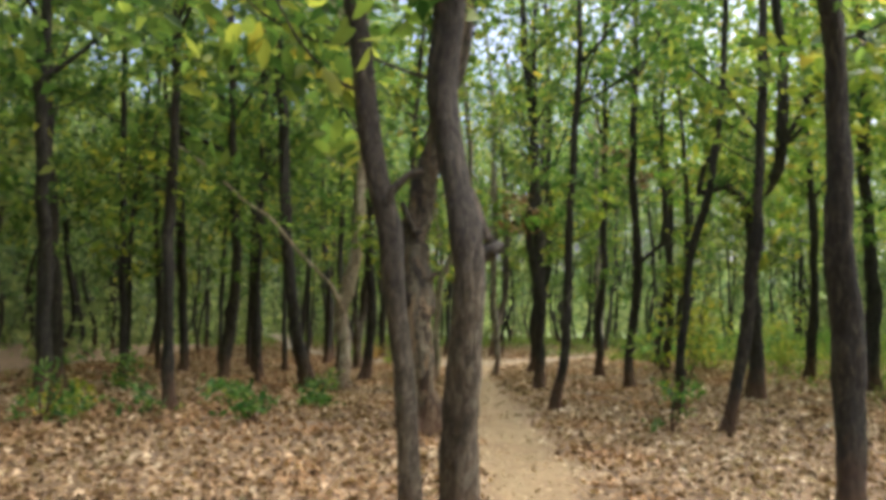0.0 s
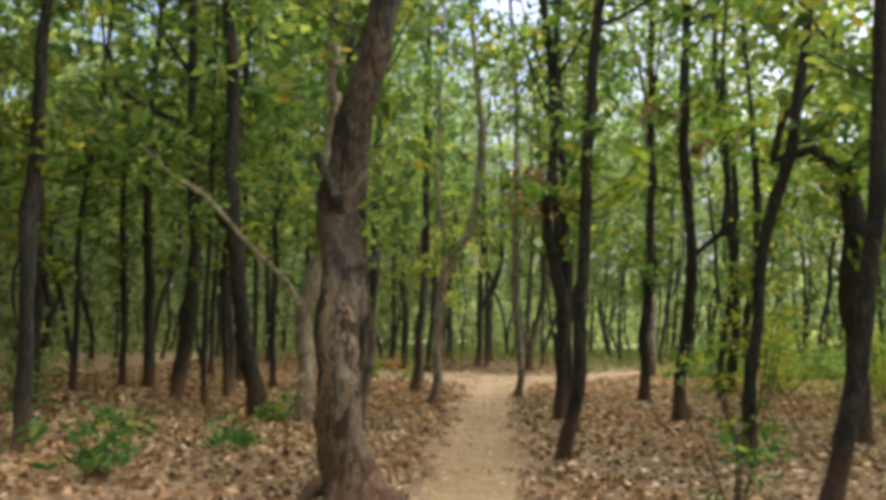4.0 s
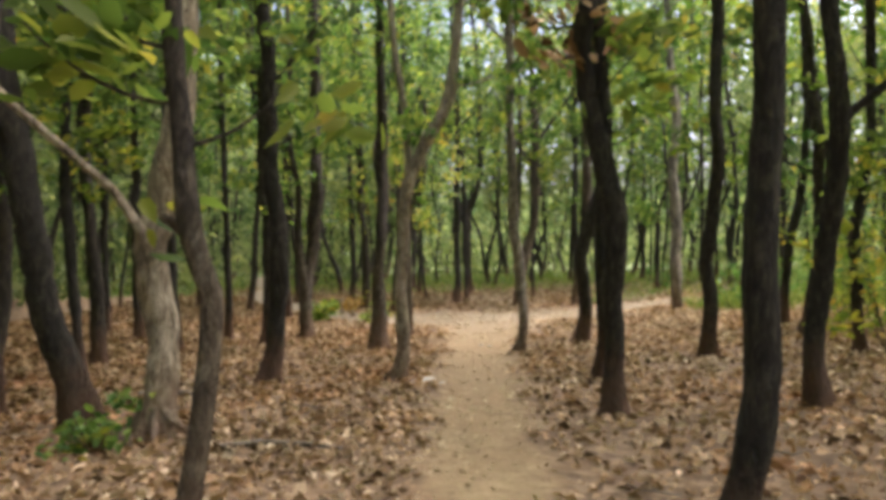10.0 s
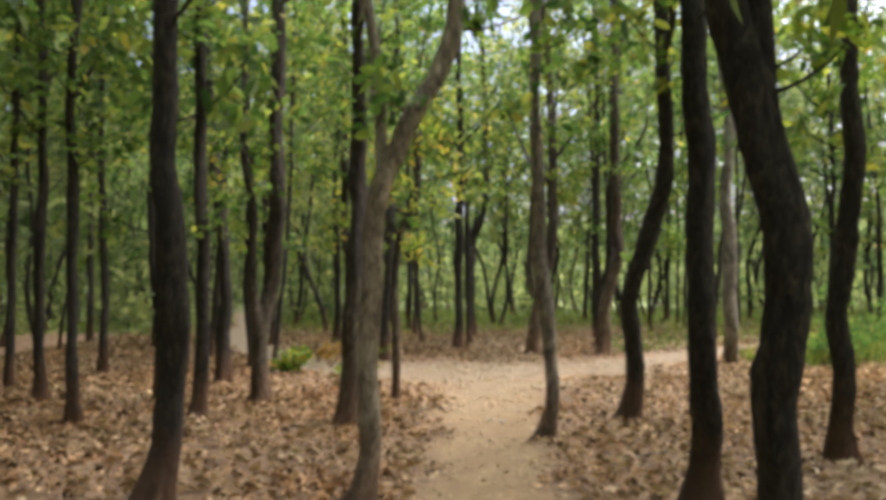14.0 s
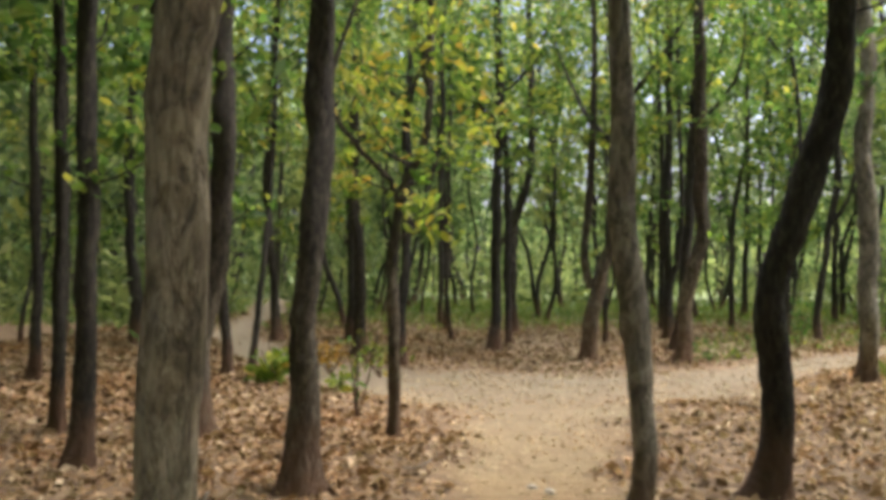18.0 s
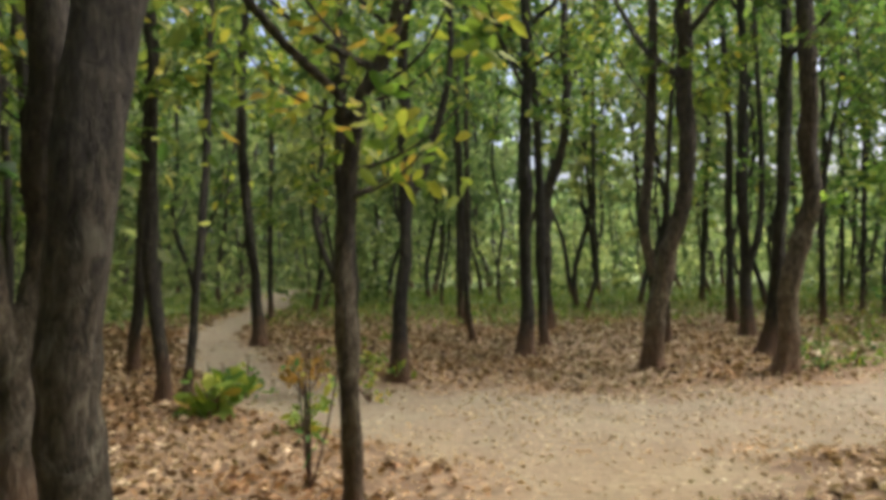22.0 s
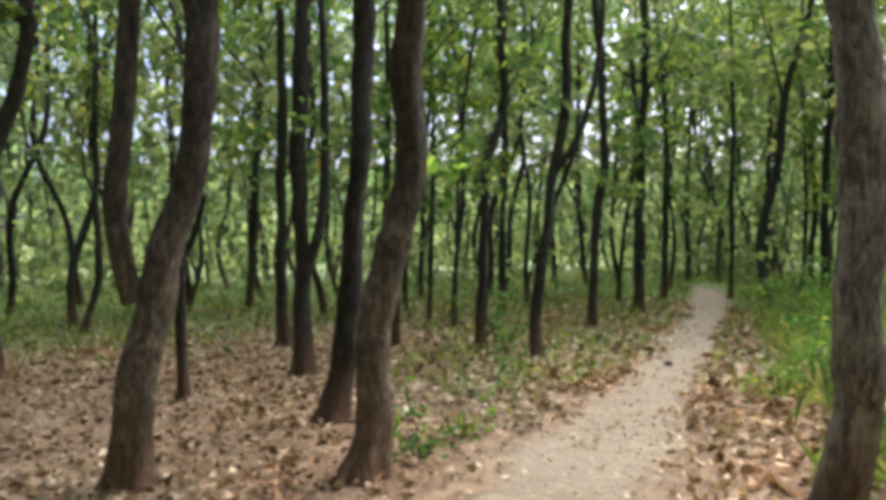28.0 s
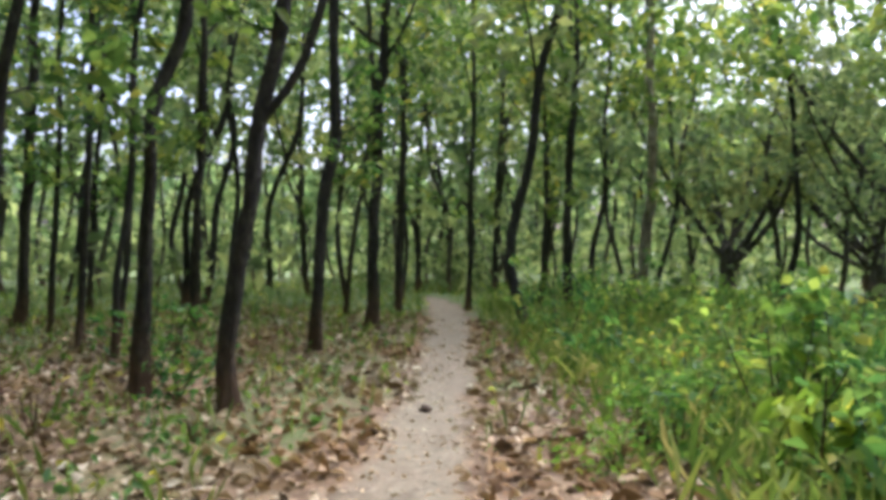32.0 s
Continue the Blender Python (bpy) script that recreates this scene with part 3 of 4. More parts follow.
tree(-0.25, 3.64, 0.060, 4, ((0.3, 0.10), (0.6, 0.09), (1.0, 0.05), (1.4, 0.01), (1.8, -0.03), (2.1, -0.10), (2.5, -0.17), (2.97, -0.24),), kind="brown", forks=((0.022, ((2.0, -0.02), (2.08, 0.06), (2.1, 0.13),)),), sprays=((2.75, 170, 0.9, 90), (2.5, 215, 0.7, 60), (2.3, 120, 0.6, 50)))
tree(0.10, 3.71, 0.090, -2, ((0.3, -0.04), (0.65, -0.03), (1.0, -0.01), (1.3, 0.01), (1.62, 0.03), (1.8, -0.01), (2.05, -0.07), (2.25, -0.10), (2.6, -0.12), (3.0, -0.09),), kind="brown", forks=((0.045, ((1.69, 0.05), (1.72, 0.12), (1.73, 0.19),)), (0.036, ((2.02, 0.00), (1.88, 0.055), (1.76, 0.12),)),), sprays=((2.6, 200, 0.8, 70),))
tree(2.48, 4.57, 0.086, -29, ((0.3, -0.02), (1.0, -0.02), (1.7, -0.03), (2.6, -0.03), (3.4, -0.03),))
tree(-5.53, 10.24, 0.101, 28, ((1.6, -0.03), (3.2, -0.14), (4.8, -0.23), (5.7, -0.20),))
tree(-6.19, 11.91, 0.100, 27, ((1.7, -0.09), (3.1, -0.24), (4.5, -0.35),))
tree(3.24, 10.38, 0.060, -16, ((0.8, 0.03), (1.5, 0.11), (2.2, 0.19), (2.8, 0.36),), fresh=((2.4, 30, 0.8, 50), (2.9, 190, 0.8, 50)))
tree(4.96, 11.88, 0.122, -22, ((0.8, -0.02), (1.9, -0.05), (2.7, 0.00), (3.2, -0.02), (3.5, 0.27), (4.2, 0.43), (5.4, 0.50),), forks=((0.069, ((3.1, 0.00), (3.5, -0.40), (3.4, -0.84), (3.9, -0.72), (4.3, -0.37),)),), fresh=((2.6, 200, 0.9, 60), (3.0, 30, 0.9, 60), (2.2, 320, 0.6, 40)))
tree(3.16, 8.43, 0.062, -20, ((0.5, 0.09), (0.9, 0.17), (1.6, 0.28), (2.0, 0.33), (2.5, 0.37),))
tree(7.81, 16.09, 0.098, -26, ((1.4, 0.13), (3.3, 0.19), (5.2, 0.13), (7.1, 0.08),))
tree(7.61, 13.36, 0.121, -30, ((2.0, 0.07), (4.0, 0.01), (6.1, 0.08),))
tree(1.47, 10.17, 0.063, -13, ((0.2, 0.02), (0.5, 0.10), (0.9, 0.16), (1.3, 0.17), (1.7, 0.18), (1.9, 0.20), (2.4, 0.22),), sprays=((3.0, 60, 0.9, 80),), fresh=((2.35, 20, 0.7, 50), (2.5, 330, 0.8, 50), (2.4, 200, 0.5, 36), (2.8, 250, 0.7, 40)))
tree(-0.25, 8.45, 0.158, 14, ((0.26, 0.05), (0.5, 0.00), (0.75, -0.03), (1.05, -0.06), (1.36, -0.07), (1.7, -0.07), (2.0, -0.06), (2.4, -0.06), (2.7, -0.02), (3.05, 0.03), (3.5, 0.15), (4.06, 0.29), (5.2, 0.50),), kind="snag", forks=((0.047, ((2.32, -0.14), (2.48, -0.21), (2.63, -0.27),)), (0.03, ((1.78, 0.08), (1.82, 0.14), (1.83, 0.19),)),), sprays=((2.2, 5, 0.7, 60), (2.7, 30, 0.9, 70)), roots=((-10, 0.62), (-48, 0.5), (40, 0.5), (205, 0.45), (265, 0.4)))
tree(-5.53, 12.82, 0.063, 29, ((1.5, -0.06), (3.3, -0.14),))
tree(-3.59, 9.71, 0.073, 32, ((1.0, -0.03), (2.1, -0.07), (3.3, -0.06), (4.5, -0.08),))
tree(-2.32, 12.79, 0.112, 20, ((0.8, -0.19), (1.4, -0.31), (2.3, -0.43), (3.3, -0.52), (4.3, -0.53), (5.1, -0.61),), forks=((0.030, ((2.3, -0.43), (2.7, -0.66), (3.5, -1.50), (4.1, -2.67),)),))
tree(-3.85, 15.57, 0.061, 20, ((0.9, -0.06), (1.9, -0.13),))
tree(-5.94, 16.92, 0.100, 28, ((1.4, -0.04), (2.9, -0.14), (4.1, -0.22),))
tree(-4.40, 14.75, 0.111, 27, ((0.9, 0.10), (2.2, 0.18), (3.9, 0.11), (5.2, 0.03), (6.5, -0.04),), forks=((0.045, ((3.9, 0.11), (4.7, -0.28), (4.9, -0.84), (5.5, -1.25), (6.3, -1.29),)),))
tree(-3.35, 13.39, 0.039, 25, ((0.9, -0.05), (1.9, -0.04),))
tree(-6.63, 15.54, 0.054, 34, ((1.3, -0.01), (2.7, -0.06),))
tree(-6.67, 17.31, 0.067, 30, ((1.4, -0.03), (2.9, -0.13),))
tree(-4.25, 16.73, 0.083, 22, ((0.9, -0.03), (2.4, -0.12),))
tree(-1.60, 15.36, 0.098, 20, ((0.07, -0.09), (0.2, -0.06), (0.38, 0.01), (0.57, 0.04), (0.76, 0.06), (1.14, 0.07), (1.52, 0.06), (1.91, 0.03), (2.3, 0.01), (2.7, 0.00), (3.1, -0.01), (3.5, -0.01),), sprays=((2.6, 0, 0.8, 70),), roots=((205, 0.4), (280, 0.3)))
tree(-0.90, 18.56, 0.103, 9, ((0.7, 0.01), (1.7, 0.07), (2.8, 0.12), (3.8, 0.11), (4.8, 0.12),), kind="brown", roots=((215, 0.32), (300, 0.28)))
tree(-0.23, 15.21, 0.069, 8, ((0.1, -0.01), (0.22, 0.02), (0.4, 0.05), (0.76, 0.05), (1.13, 0.05), (1.49, 0.06), (1.86, 0.08), (2.12, 0.13), (2.31, 0.22), (2.61, 0.36), (2.8, 0.48), (3.0, 0.55), (3.4, 0.64),), kind="pale", forks=((0.04, ((2.15, 0.13), (2.6, 0.13), (3.0, 0.10), (3.4, 0.03),)),), sprays=((2.6, 200, 0.6, 50),), roots=((190, 0.4), (250, 0.26)))
tree(3.33, 13.50, 0.082, -21, ((0.4, -0.01), (1.2, 0.06), (1.8, 0.14), (2.2, 0.20), (2.7, 0.16), (3.2, 0.13),), forks=((0.036, ((1.9, 0.14), (2.4, 0.27), (2.5, 0.49), (2.8, 0.59),)),), withered=((4.0, 150, 0.5, 60), (3.8, 340, 0.4, 40)))
tree(5.28, 16.67, 0.063, -25, ((0.7, -0.04), (1.3, -0.06), (2.6, 0.13), (3.8, 0.16),))
tree(-0.37, 10.06, 0.042, 20, ((0.1, -0.14), (0.32, -0.10), (0.6, -0.05), (0.83, -0.02), (1.07, 0.01), (1.2, 0.02), (1.36, -0.03), (1.48, -0.06), (1.75, -0.07), (1.95, -0.08), (2.3, -0.10),), kind="brown", forks=((0.02, ((1.42, -0.05), (1.47, -0.10), (1.5, -0.15),)),), sprays=((1.9, 180, 0.7, 90), (2.1, 215, 0.8, 100), (1.75, 0, 0.4, 24), (2.2, 160, 1.0, 100)))
tree(-1.77, 12.74, 0.114, 31, ((0.35, 0.07), (0.66, 0.07), (0.96, 0.06), (1.27, 0.02), (1.48, 0.00), (1.69, 0.09), (2.03, 0.14), (2.34, 0.18), (2.74, 0.23),), kind="pale", forks=((0.038, ((1.45, -0.01), (1.62, -0.10), (1.86, -0.25), (2.4, -0.84), (2.92, -1.32), (3.18, -1.80), (3.56, -2.22), (4.0, -2.93),)),), roots=((-20, 0.7), (215, 0.5), (290, 0.4)))
tree(1.18, 17.75, 0.071, -6, ((0.4, 0.06), (0.9, 0.04), (1.5, -0.00), (1.9, -0.04), (2.5, -0.05), (3.0, -0.06), (3.5, -0.06),), kind="bleached", roots=((200, 0.3),))
tree(2.13, 18.62, 0.103, -14, ((0.5, 0.10), (0.9, 0.06), (1.3, 0.05), (1.8, 0.19), (2.2, 0.31), (2.7, 0.43), (3.0, 0.48), (3.7, 0.45),))
tree(1.70, 13.38, 0.090, -12, ((0.1, -0.01), (0.36, -0.03), (0.7, -0.02), (1.04, -0.01), (1.25, 0.02), (1.5, 0.03), (1.7, 0.03), (1.9, -0.02), (2.05, -0.07), (2.25, -0.11), (2.5, -0.16), (2.8, -0.18), (3.1, -0.20), (3.42, -0.15),), forks=((0.047, ((2.0, -0.04), (2.5, -0.05), (2.9, -0.07), (3.1, -0.08),)),), sprays=((3.1, 40, 1.1, 110), (2.9, 330, 0.8, 80), (2.6, 300, 0.7, 60)), withered=((3.15, 180, 0.45, 70), (3.0, 20, 0.5, 60)), fresh=((2.2, 340, 0.4, 26), (2.3, 20, 0.5, 24)))
tree(1.91, 15.12, 0.089, -12, ((0.6, 0.01), (1.3, -0.00), (1.9, 0.01), (2.7, -0.00),))
tree(3.39, 16.49, 0.085, -23, ((0.8, 0.02), (1.2, -0.01), (1.5, 0.04), (2.3, 0.13), (3.1, 0.14), (3.8, 0.15),), fresh=((2.5, 185, 0.4, 26), (2.75, 200, 0.6, 24)))
tree(5.33, 18.30, 0.091, -27, ((0.5, 0.10), (1.2, 0.17),))
tree(5.63, 19.82, 0.073, -25, ((0.8, 0.05), (1.6, 0.16), (2.4, 0.32), (3.4, 0.40),))
tree(-3.99, 18.57, 0.066, 27, ((1.0, -0.04), (2.4, -0.04), (3.8, -0.08),))
tree(-5.27, 20.04, 0.073, 29, ((1.4, -0.04), (3.0, -0.01),))
tree(-6.39, 21.13, 0.063, 31, ((1.3, -0.01), (3.2, 0.01),))
tree(4.81, 23.44, 0.110, -61, ((0.9, 0.14), (1.3, 0.15), (1.8, 0.14), (2.2, 0.13), (2.4, 0.12),), kind="bleached", forks=((0.040, ((2.2, 0.12), (2.5, 0.05), (2.7, -0.01),)),))
tree(-3.76, 20.21, 0.060, 29, ((0.9, 0.01), (1.8, 0.01), (2.7, -0.00), (3.9, -0.03),))
tree(-2.73, 18.90, 0.080, 27, ((0.5, 0.04), (1.3, 0.06), (2.0, 0.06), (3.0, 0.03), (4.1, 0.03),), sprays=((2.2, 0, 0.7, 60),))
tree(-3.45, 21.92, 0.099, 23, ((0.8, -0.02), (1.5, 0.02), (2.6, -0.07),))
tree(-0.56, 20.33, 0.054, 10, ((0.12, -0.02), (0.5, 0.00), (0.9, -0.02), (1.31, -0.03), (1.7, -0.02), (2.0, 0.01), (2.2, 0.04), (2.4, 0.09), (2.6, 0.20), (2.9, 0.28), (3.23, 0.32),), kind="sapling", forks=((0.026, ((2.15, 0.03), (2.35, -0.02), (2.5, -0.12), (2.6, -0.25),)),), sprays=((1.85, 339, 0.5, 26), (2.3, 170, 1.0, 90), (2.5, 230, 1.1, 90), (2.0, 20, 0.7, 60), (2.4, 330, 0.9, 80)), fresh=((1.88, 50, 0.5, 20), (2.35, 20, 0.5, 20)))
tree(-5.99, 23.06, 0.069, 35, ((1.3, 0.02), (2.9, -0.04),))
tree(-2.99, 28.84, 0.083, 13, ((1.8, 0.02), (3.6, -0.04),))
tree(1.62, 25.86, 0.115, -1, ((0.2, 0.04), (0.8, 0.09), (1.1, 0.16), (1.5, 0.25), (1.8, 0.38), (2.3, 0.45), (2.9, 0.48),), kind="brown", forks=((0.064, ((1.2, 0.07), (1.6, -0.02), (2.6, 0.05), (3.9, 0.12),)),))
tree(-2.36, 20.17, 0.117, 29, ((0.5, 0.01), (0.9, 0.01), (1.3, 0.10), (1.9, 0.16), (2.5, 0.20), (3.3, 0.20),), kind="brown", forks=((0.060, ((0.9, -0.01), (1.3, -0.08), (1.9, -0.12), (2.7, -0.10), (3.1, -0.19),)),))
tree(-5.04, 25.69, 0.076, 28, ((1.0, 0.08), (2.7, 0.21),))
tree(-9.23, 28.68, 0.078, 36, ((2.0, 0.00),))
tree(-2.25, 26.34, 0.101, 20, ((1.0, 0.02), (1.9, -0.01), (2.8, -0.08), (3.7, -0.08),))
tree(-1.36, 25.27, 0.090, 13, ((0.8, 0.03), (1.7, 0.10), (2.6, 0.14), (3.7, 0.12),), forks=((0.043, ((2.2, 0.14), (2.5, 0.33), (3.0, 0.49), (3.6, 0.65),)),))
tree(-1.53, 32.74, 0.074, 6, ((2.0, 0.01), (4.1, -0.01),))
tree(-0.87, 29.00, 0.045, 7, ((0.4, -0.05), (1.8, -0.13), (3.1, -0.16), (4.5, -0.19),))
tree(0.06, 27.30, 0.099, 3, ((1.0, 0.04), (2.1, 0.04), (3.2, 0.07), (4.4, 0.11),))
tree(0.35, 30.50, 0.110, 1, ((1.3, 0.01), (2.6, 0.07), (3.5, 0.38), (5.0, 0.44),))
tree(1.18, 33.82, 0.056, -2, ((0.8, 0.25), (2.1, 0.26),))
tree(3.46, 28.79, 0.092, -14, ((1.2, 0.02), (2.5, -0.01), (3.7, 0.04), (5.0, 0.05),), forks=((0.050, ((1.1, 0.03), (1.6, 0.19), (2.9, 0.28), (4.6, 0.24),)),))
tree(3.76, 31.04, 0.076, -13, ((1.7, -0.01), (3.7, 0.03),))
tree(2.98, 25.35, 0.110, -18, ((0.5, 0.08), (1.2, 0.14), (1.6, 0.24), (1.9, 0.32), (2.7, 0.34), (3.0, 0.34),), kind="brown", fresh=((1.85, 310, 0.3, 18),), roots=((215, 0.4),))
tree(3.20, 26.66, 0.093, -17, ((0.9, 0.10), (1.8, 0.19), (3.0, 0.26), (4.0, 0.30),))
tree(5.00, 29.95, 0.050, -19, ((1.6, 0.01), (2.5, 0.06), (4.3, 0.35),))
tree(8.63, 37.66, 0.059, -22, ((2.6, 0.08), (5.5, 0.30),))
tree(5.32, 41.74, 0.072, -11, ((2.9, 0.14), (6.5, 0.31),))
tree(-6.96, 27.49, 0.109, 36, ((1.0, -0.03), (1.8, -0.10),))
tree(-3.61, 23.94, 0.073, 32, ((0.6, -0.04), (1.4, -0.11), (2.5, -0.10), (3.3, -0.07),))
tree(-3.04, 23.27, 0.044, 31, ((0.5, 0.05), (1.0, 0.10), (1.7, 0.17),))
tree(-4.56, 28.82, 0.097, 24, ((1.4, -0.08), (2.7, -0.20), (4.1, -0.23),))
tree(-5.90, 32.72, 0.061, 23, ((1.9, 0.02),))
tree(0.33, 28.39, 0.072, 2, ((1.2, -0.04), (2.7, -0.03),))
tree(-1.28, 31.50, 0.063, 12, ((1.2, 0.06), (2.4, 0.08), (3.7, 0.08),))
tree(2.18, 28.24, 0.048, -7, ((0.8, 0.00),))
tree(6.13, 28.30, 0.067, -33, ((0.5, -0.01), (1.1, 0.05), (1.7, 0.14), (2.3, 0.22), (2.9, 0.34), (3.7, 0.37),), forks=((0.032, ((2.2, 0.21), (2.5, 0.43), (3.0, 0.62), (3.7, 0.75),)),))
tree(5.85, 29.22, 0.062, -28, ((0.8, 0.04), (1.7, 0.07), (2.5, 0.13), (3.0, 0.31), (3.9, 0.31),))
tree(8.32, 30.19, 0.072, -37, ((0.8, 0.00), (1.6, 0.04), (2.4, 0.16), (3.4, 0.16),))
tree(10.50, 31.74, 0.089, -41, ((0.9, -0.03), (2.4, 0.01), (3.4, 0.04), (4.4, 0.11),), forks=((0.045, ((3.2, 0.03), (4.2, -0.10), (5.4, -0.15),)),))
tree(14.70, 33.64, 0.059, -47, ((1.5, 0.04), (2.4, 0.02), (3.4, 0.06),))
tree(6.61, 31.49, 0.040, -26, ((1.0, -0.00), (1.8, 0.11), (3.4, 0.15),))
tree(4.20, 36.20, 0.077, -9, ((1.4, 0.09), (3.4, 0.21), (5.4, 0.33),))
tree(14.98, 31.35, 0.085, -56, ((1.7, -0.04), (3.3, 0.01), (4.9, 0.10),))
tree(16.29, 30.63, 0.105, -61, ((1.2, 0.11), (2.9, 0.25), (5.0, 0.17), (6.1, 0.21),), kind="pale")
tree(6.56, 32.42, 0.043, -20, ((0.8, 0.02), (2.1, 0.07), (3.4, 0.10),))
tree(7.22, 32.92, 0.040, -22, ((1.1, 0.09), (2.6, 0.14), (3.8, 0.16),))
tree(6.82, 34.16, 0.042, -18, ((1.1, 0.02), (2.6, 0.08), (3.9, 0.07),))
tree(6.75, 35.23, 0.082, -16, ((1.5, 0.06), (3.1, 0.12),))
tree(8.26, 32.90, 0.066, -28, ((1.1, -0.01), (2.7, 0.05),))
tree(14.79, 39.37, 0.067, -36, ((1.8, -0.17),))
tree(12.82, 33.73, 0.070, -43, ((1.7, 0.03), (3.8, 0.06),))
tree(18.20, 38.73, 0.082, -44, ((2.7, -0.03),))
tree(20.05, 37.41, 0.092, -50, ((2.8, 0.05), (6.1, 0.18),))
tree(15.61, 32.48, 0.046, -54, ((1.8, 0.09),))

# ---- the wood beyond, from a few grown patterns ----
def pattern_wood(seed):
    """Trunk, limbs and leaf places of one slender tree, as arrays."""
    rng = np.random.RandomState(seed)
    top, r = rng.uniform(9, 14), rng.uniform(0.04, 0.088)
    hs = np.concatenate([[-0.15, 0.0, 0.1, 0.3], np.arange(0.7, top, 0.4), [top]])
    a, b, c, d = rng.rand(4) * 6.28
    lean = rng.normal(size=2) * 0.06
    bow = rng.uniform(0.1, 0.32)
    centre = np.stack([lean[0] * hs + bow * (np.sin(hs * 0.8 + a) - math.sin(a)) + 0.09 * np.sin(2.1 * hs + c), lean[1] * hs + bow * (np.sin(hs * 0.65 + b) - math.sin(b)) + 0.06 * np.sin(1.7 * hs + d), hs], 1)
    radii = r * (1.05 - 0.75 * hs / top) + 0.4 * r * np.exp(-np.maximum(hs, 0) / 0.15)
    stems = [("trunk", tube_arrays(centre, radii, 7, seed))]
    leaves = Foliage(rng)
    for k in range(8):
        h0 = top * rng.uniform(0.22, 0.92)
        start = np.array([np.interp(h0, hs, centre[:, n]) for n in range(3)])
        line = limb_points(rng, start, rng.rand() * 6.28, radians(rng.uniform(25, 65)), rng.uniform(1.4, 3.2), 6)
        if k < 4:
            stems.append(("limb", tube_arrays(line, 0.45 * np.interp(h0, hs, radii) * np.linspace(1, 0.3, len(line)), 5, seed + k)))
        leaves.spray(line[2:], 75, 0.55)
    leaves.spray(centre[hs > 0.7 * top], 150, 0.85)
    leaves.spray(centre[(hs > 1.2) & (hs < 5)], 60, 0.6)
    return stems, np.concatenate(leaves.at), np.concatenate(leaves.way)


def open_side(x, y):
    """1 on the side where the wood ends early and daylight comes in."""
    a = np.degrees(np.arctan2(np.asarray(y) - 20.0, np.asarray(x) - 3.0))
    return ((a > -62) & (a < 100)).astype(float)


def build_far_wood():
    """The trees past those of the walk: the nearer ones stand singly, the far ones are one mass."""
    rng = np.random.RandomState(77)
    shapes = [pattern_wood(900 + k) for k in range(10)]
    patterns = []
    for stems, at, way in shapes:
        root = new("tree")
        tagged(root, "slender dark forest tree deep in the wood", "tree", "trees of the wood")
        for name, (verts, faces) in stems:
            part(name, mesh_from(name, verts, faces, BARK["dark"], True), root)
        part("crown", leaf_cloud("crown", at, way, rng.uniform(0.17, 0.34, len(at)), LEAF_HAZED), root, "airy crown of green leaves")
        patterns.append(root)
    walked = np.array([(r[1], r[2]) for r in ROWS])
    placed, spots = list(TREES), []
    for _ in range(9000):
        x, y = rng.uniform(-40, 52), rng.uniform(-22, 72)
        away = np.min(np.hypot(walked[:, 0] - x, walked[:, 1] - y))
        if away < 10.5 or path_share(x, y, (MAIN, LANE)) > 0.0 or away > (55 if open_side(x, y) < 0.5 else 31) or rng.rand() > (1.0 if away < 30 else 0.7):
            continue
        if y < -2 and rng.rand() > 0.45:
            continue
        if 12.5 < x < 20 and 30.5 < y < 39 and abs(x - y + 18.7) < 2.2:
            continue
        if 6.0 < x < 20 and 18 < y < 32 and x - y > -18 and away < 17:
            continue
        if min(math.hypot(x - a, y - b) for a, b in placed) < ((1.1 if y < 20 else 1.45) if x < -3 else 1.8 if 7 < x < 24 and y < 32 else 1.35 if open_side(x, y) > 0.5 else 1.3):
            continue
        placed.append((x, y))
        spots.append((away, x, y, rng.uniform(0, 360), rng.randint(0, len(patterns))))
        if len(spots) >= 900:
            break
    deep = np.random.RandomState(77)
    for _ in range(15):
        along, side = deep.rand(), deep.normal() * 0.9
        x, y = 18.6 + 14 * along - 0.65 * side, 38.0 + 11 * along + 0.75 * side
        spots.append((np.min(np.hypot(walked[:, 0] - x, walked[:, 1] - y)), x, y, deep.uniform(0, 360), deep.randint(0, len(patterns))))
    spots.sort()
    verts, faces, at, way = [], [], [], []
    for k, (away, x, y, turn, which) in enumerate(spots):
        m = pose(x, y, float(ground_z(x, y)) - 0.05, 0, 0, turn)
        if k < len(patterns):
            patterns[k].matrix_basis = m
        elif k < 205:
            copy_thing(patterns[which], m)
        else:
            stems, leaf_at, leaf_way = shapes[which]
            rot, shift = np.array(m.to_3x3()), np.array(m.translation)
            for _, (v, f) in stems[:2 if away > 24 else 3]:
                base = len(verts)
                verts.extend((np.array(v) @ rot.T + shift).tolist())
                faces.extend(tuple(base + i for i in face) for face in f)
            every = 7 if open_side(x, y) > 0.5 else 3
            at.append(leaf_at[::every] @ rot.T + shift)
            way.append(leaf_way[::every] @ rot.T)
    # grey bark in place of dark: haze put into the far trunks' colour
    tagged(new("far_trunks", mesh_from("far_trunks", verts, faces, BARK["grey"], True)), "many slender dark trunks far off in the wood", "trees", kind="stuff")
    at, way = np.concatenate(at), np.concatenate(way)
    tagged(new("far_crowns", leaf_cloud("far_crowns", at, way, rng.uniform(0.34, 0.68, len(at)), LEAF_HAZED)), "green crowns of the distant trees", "foliage", kind="stuff")


build_far_wood()


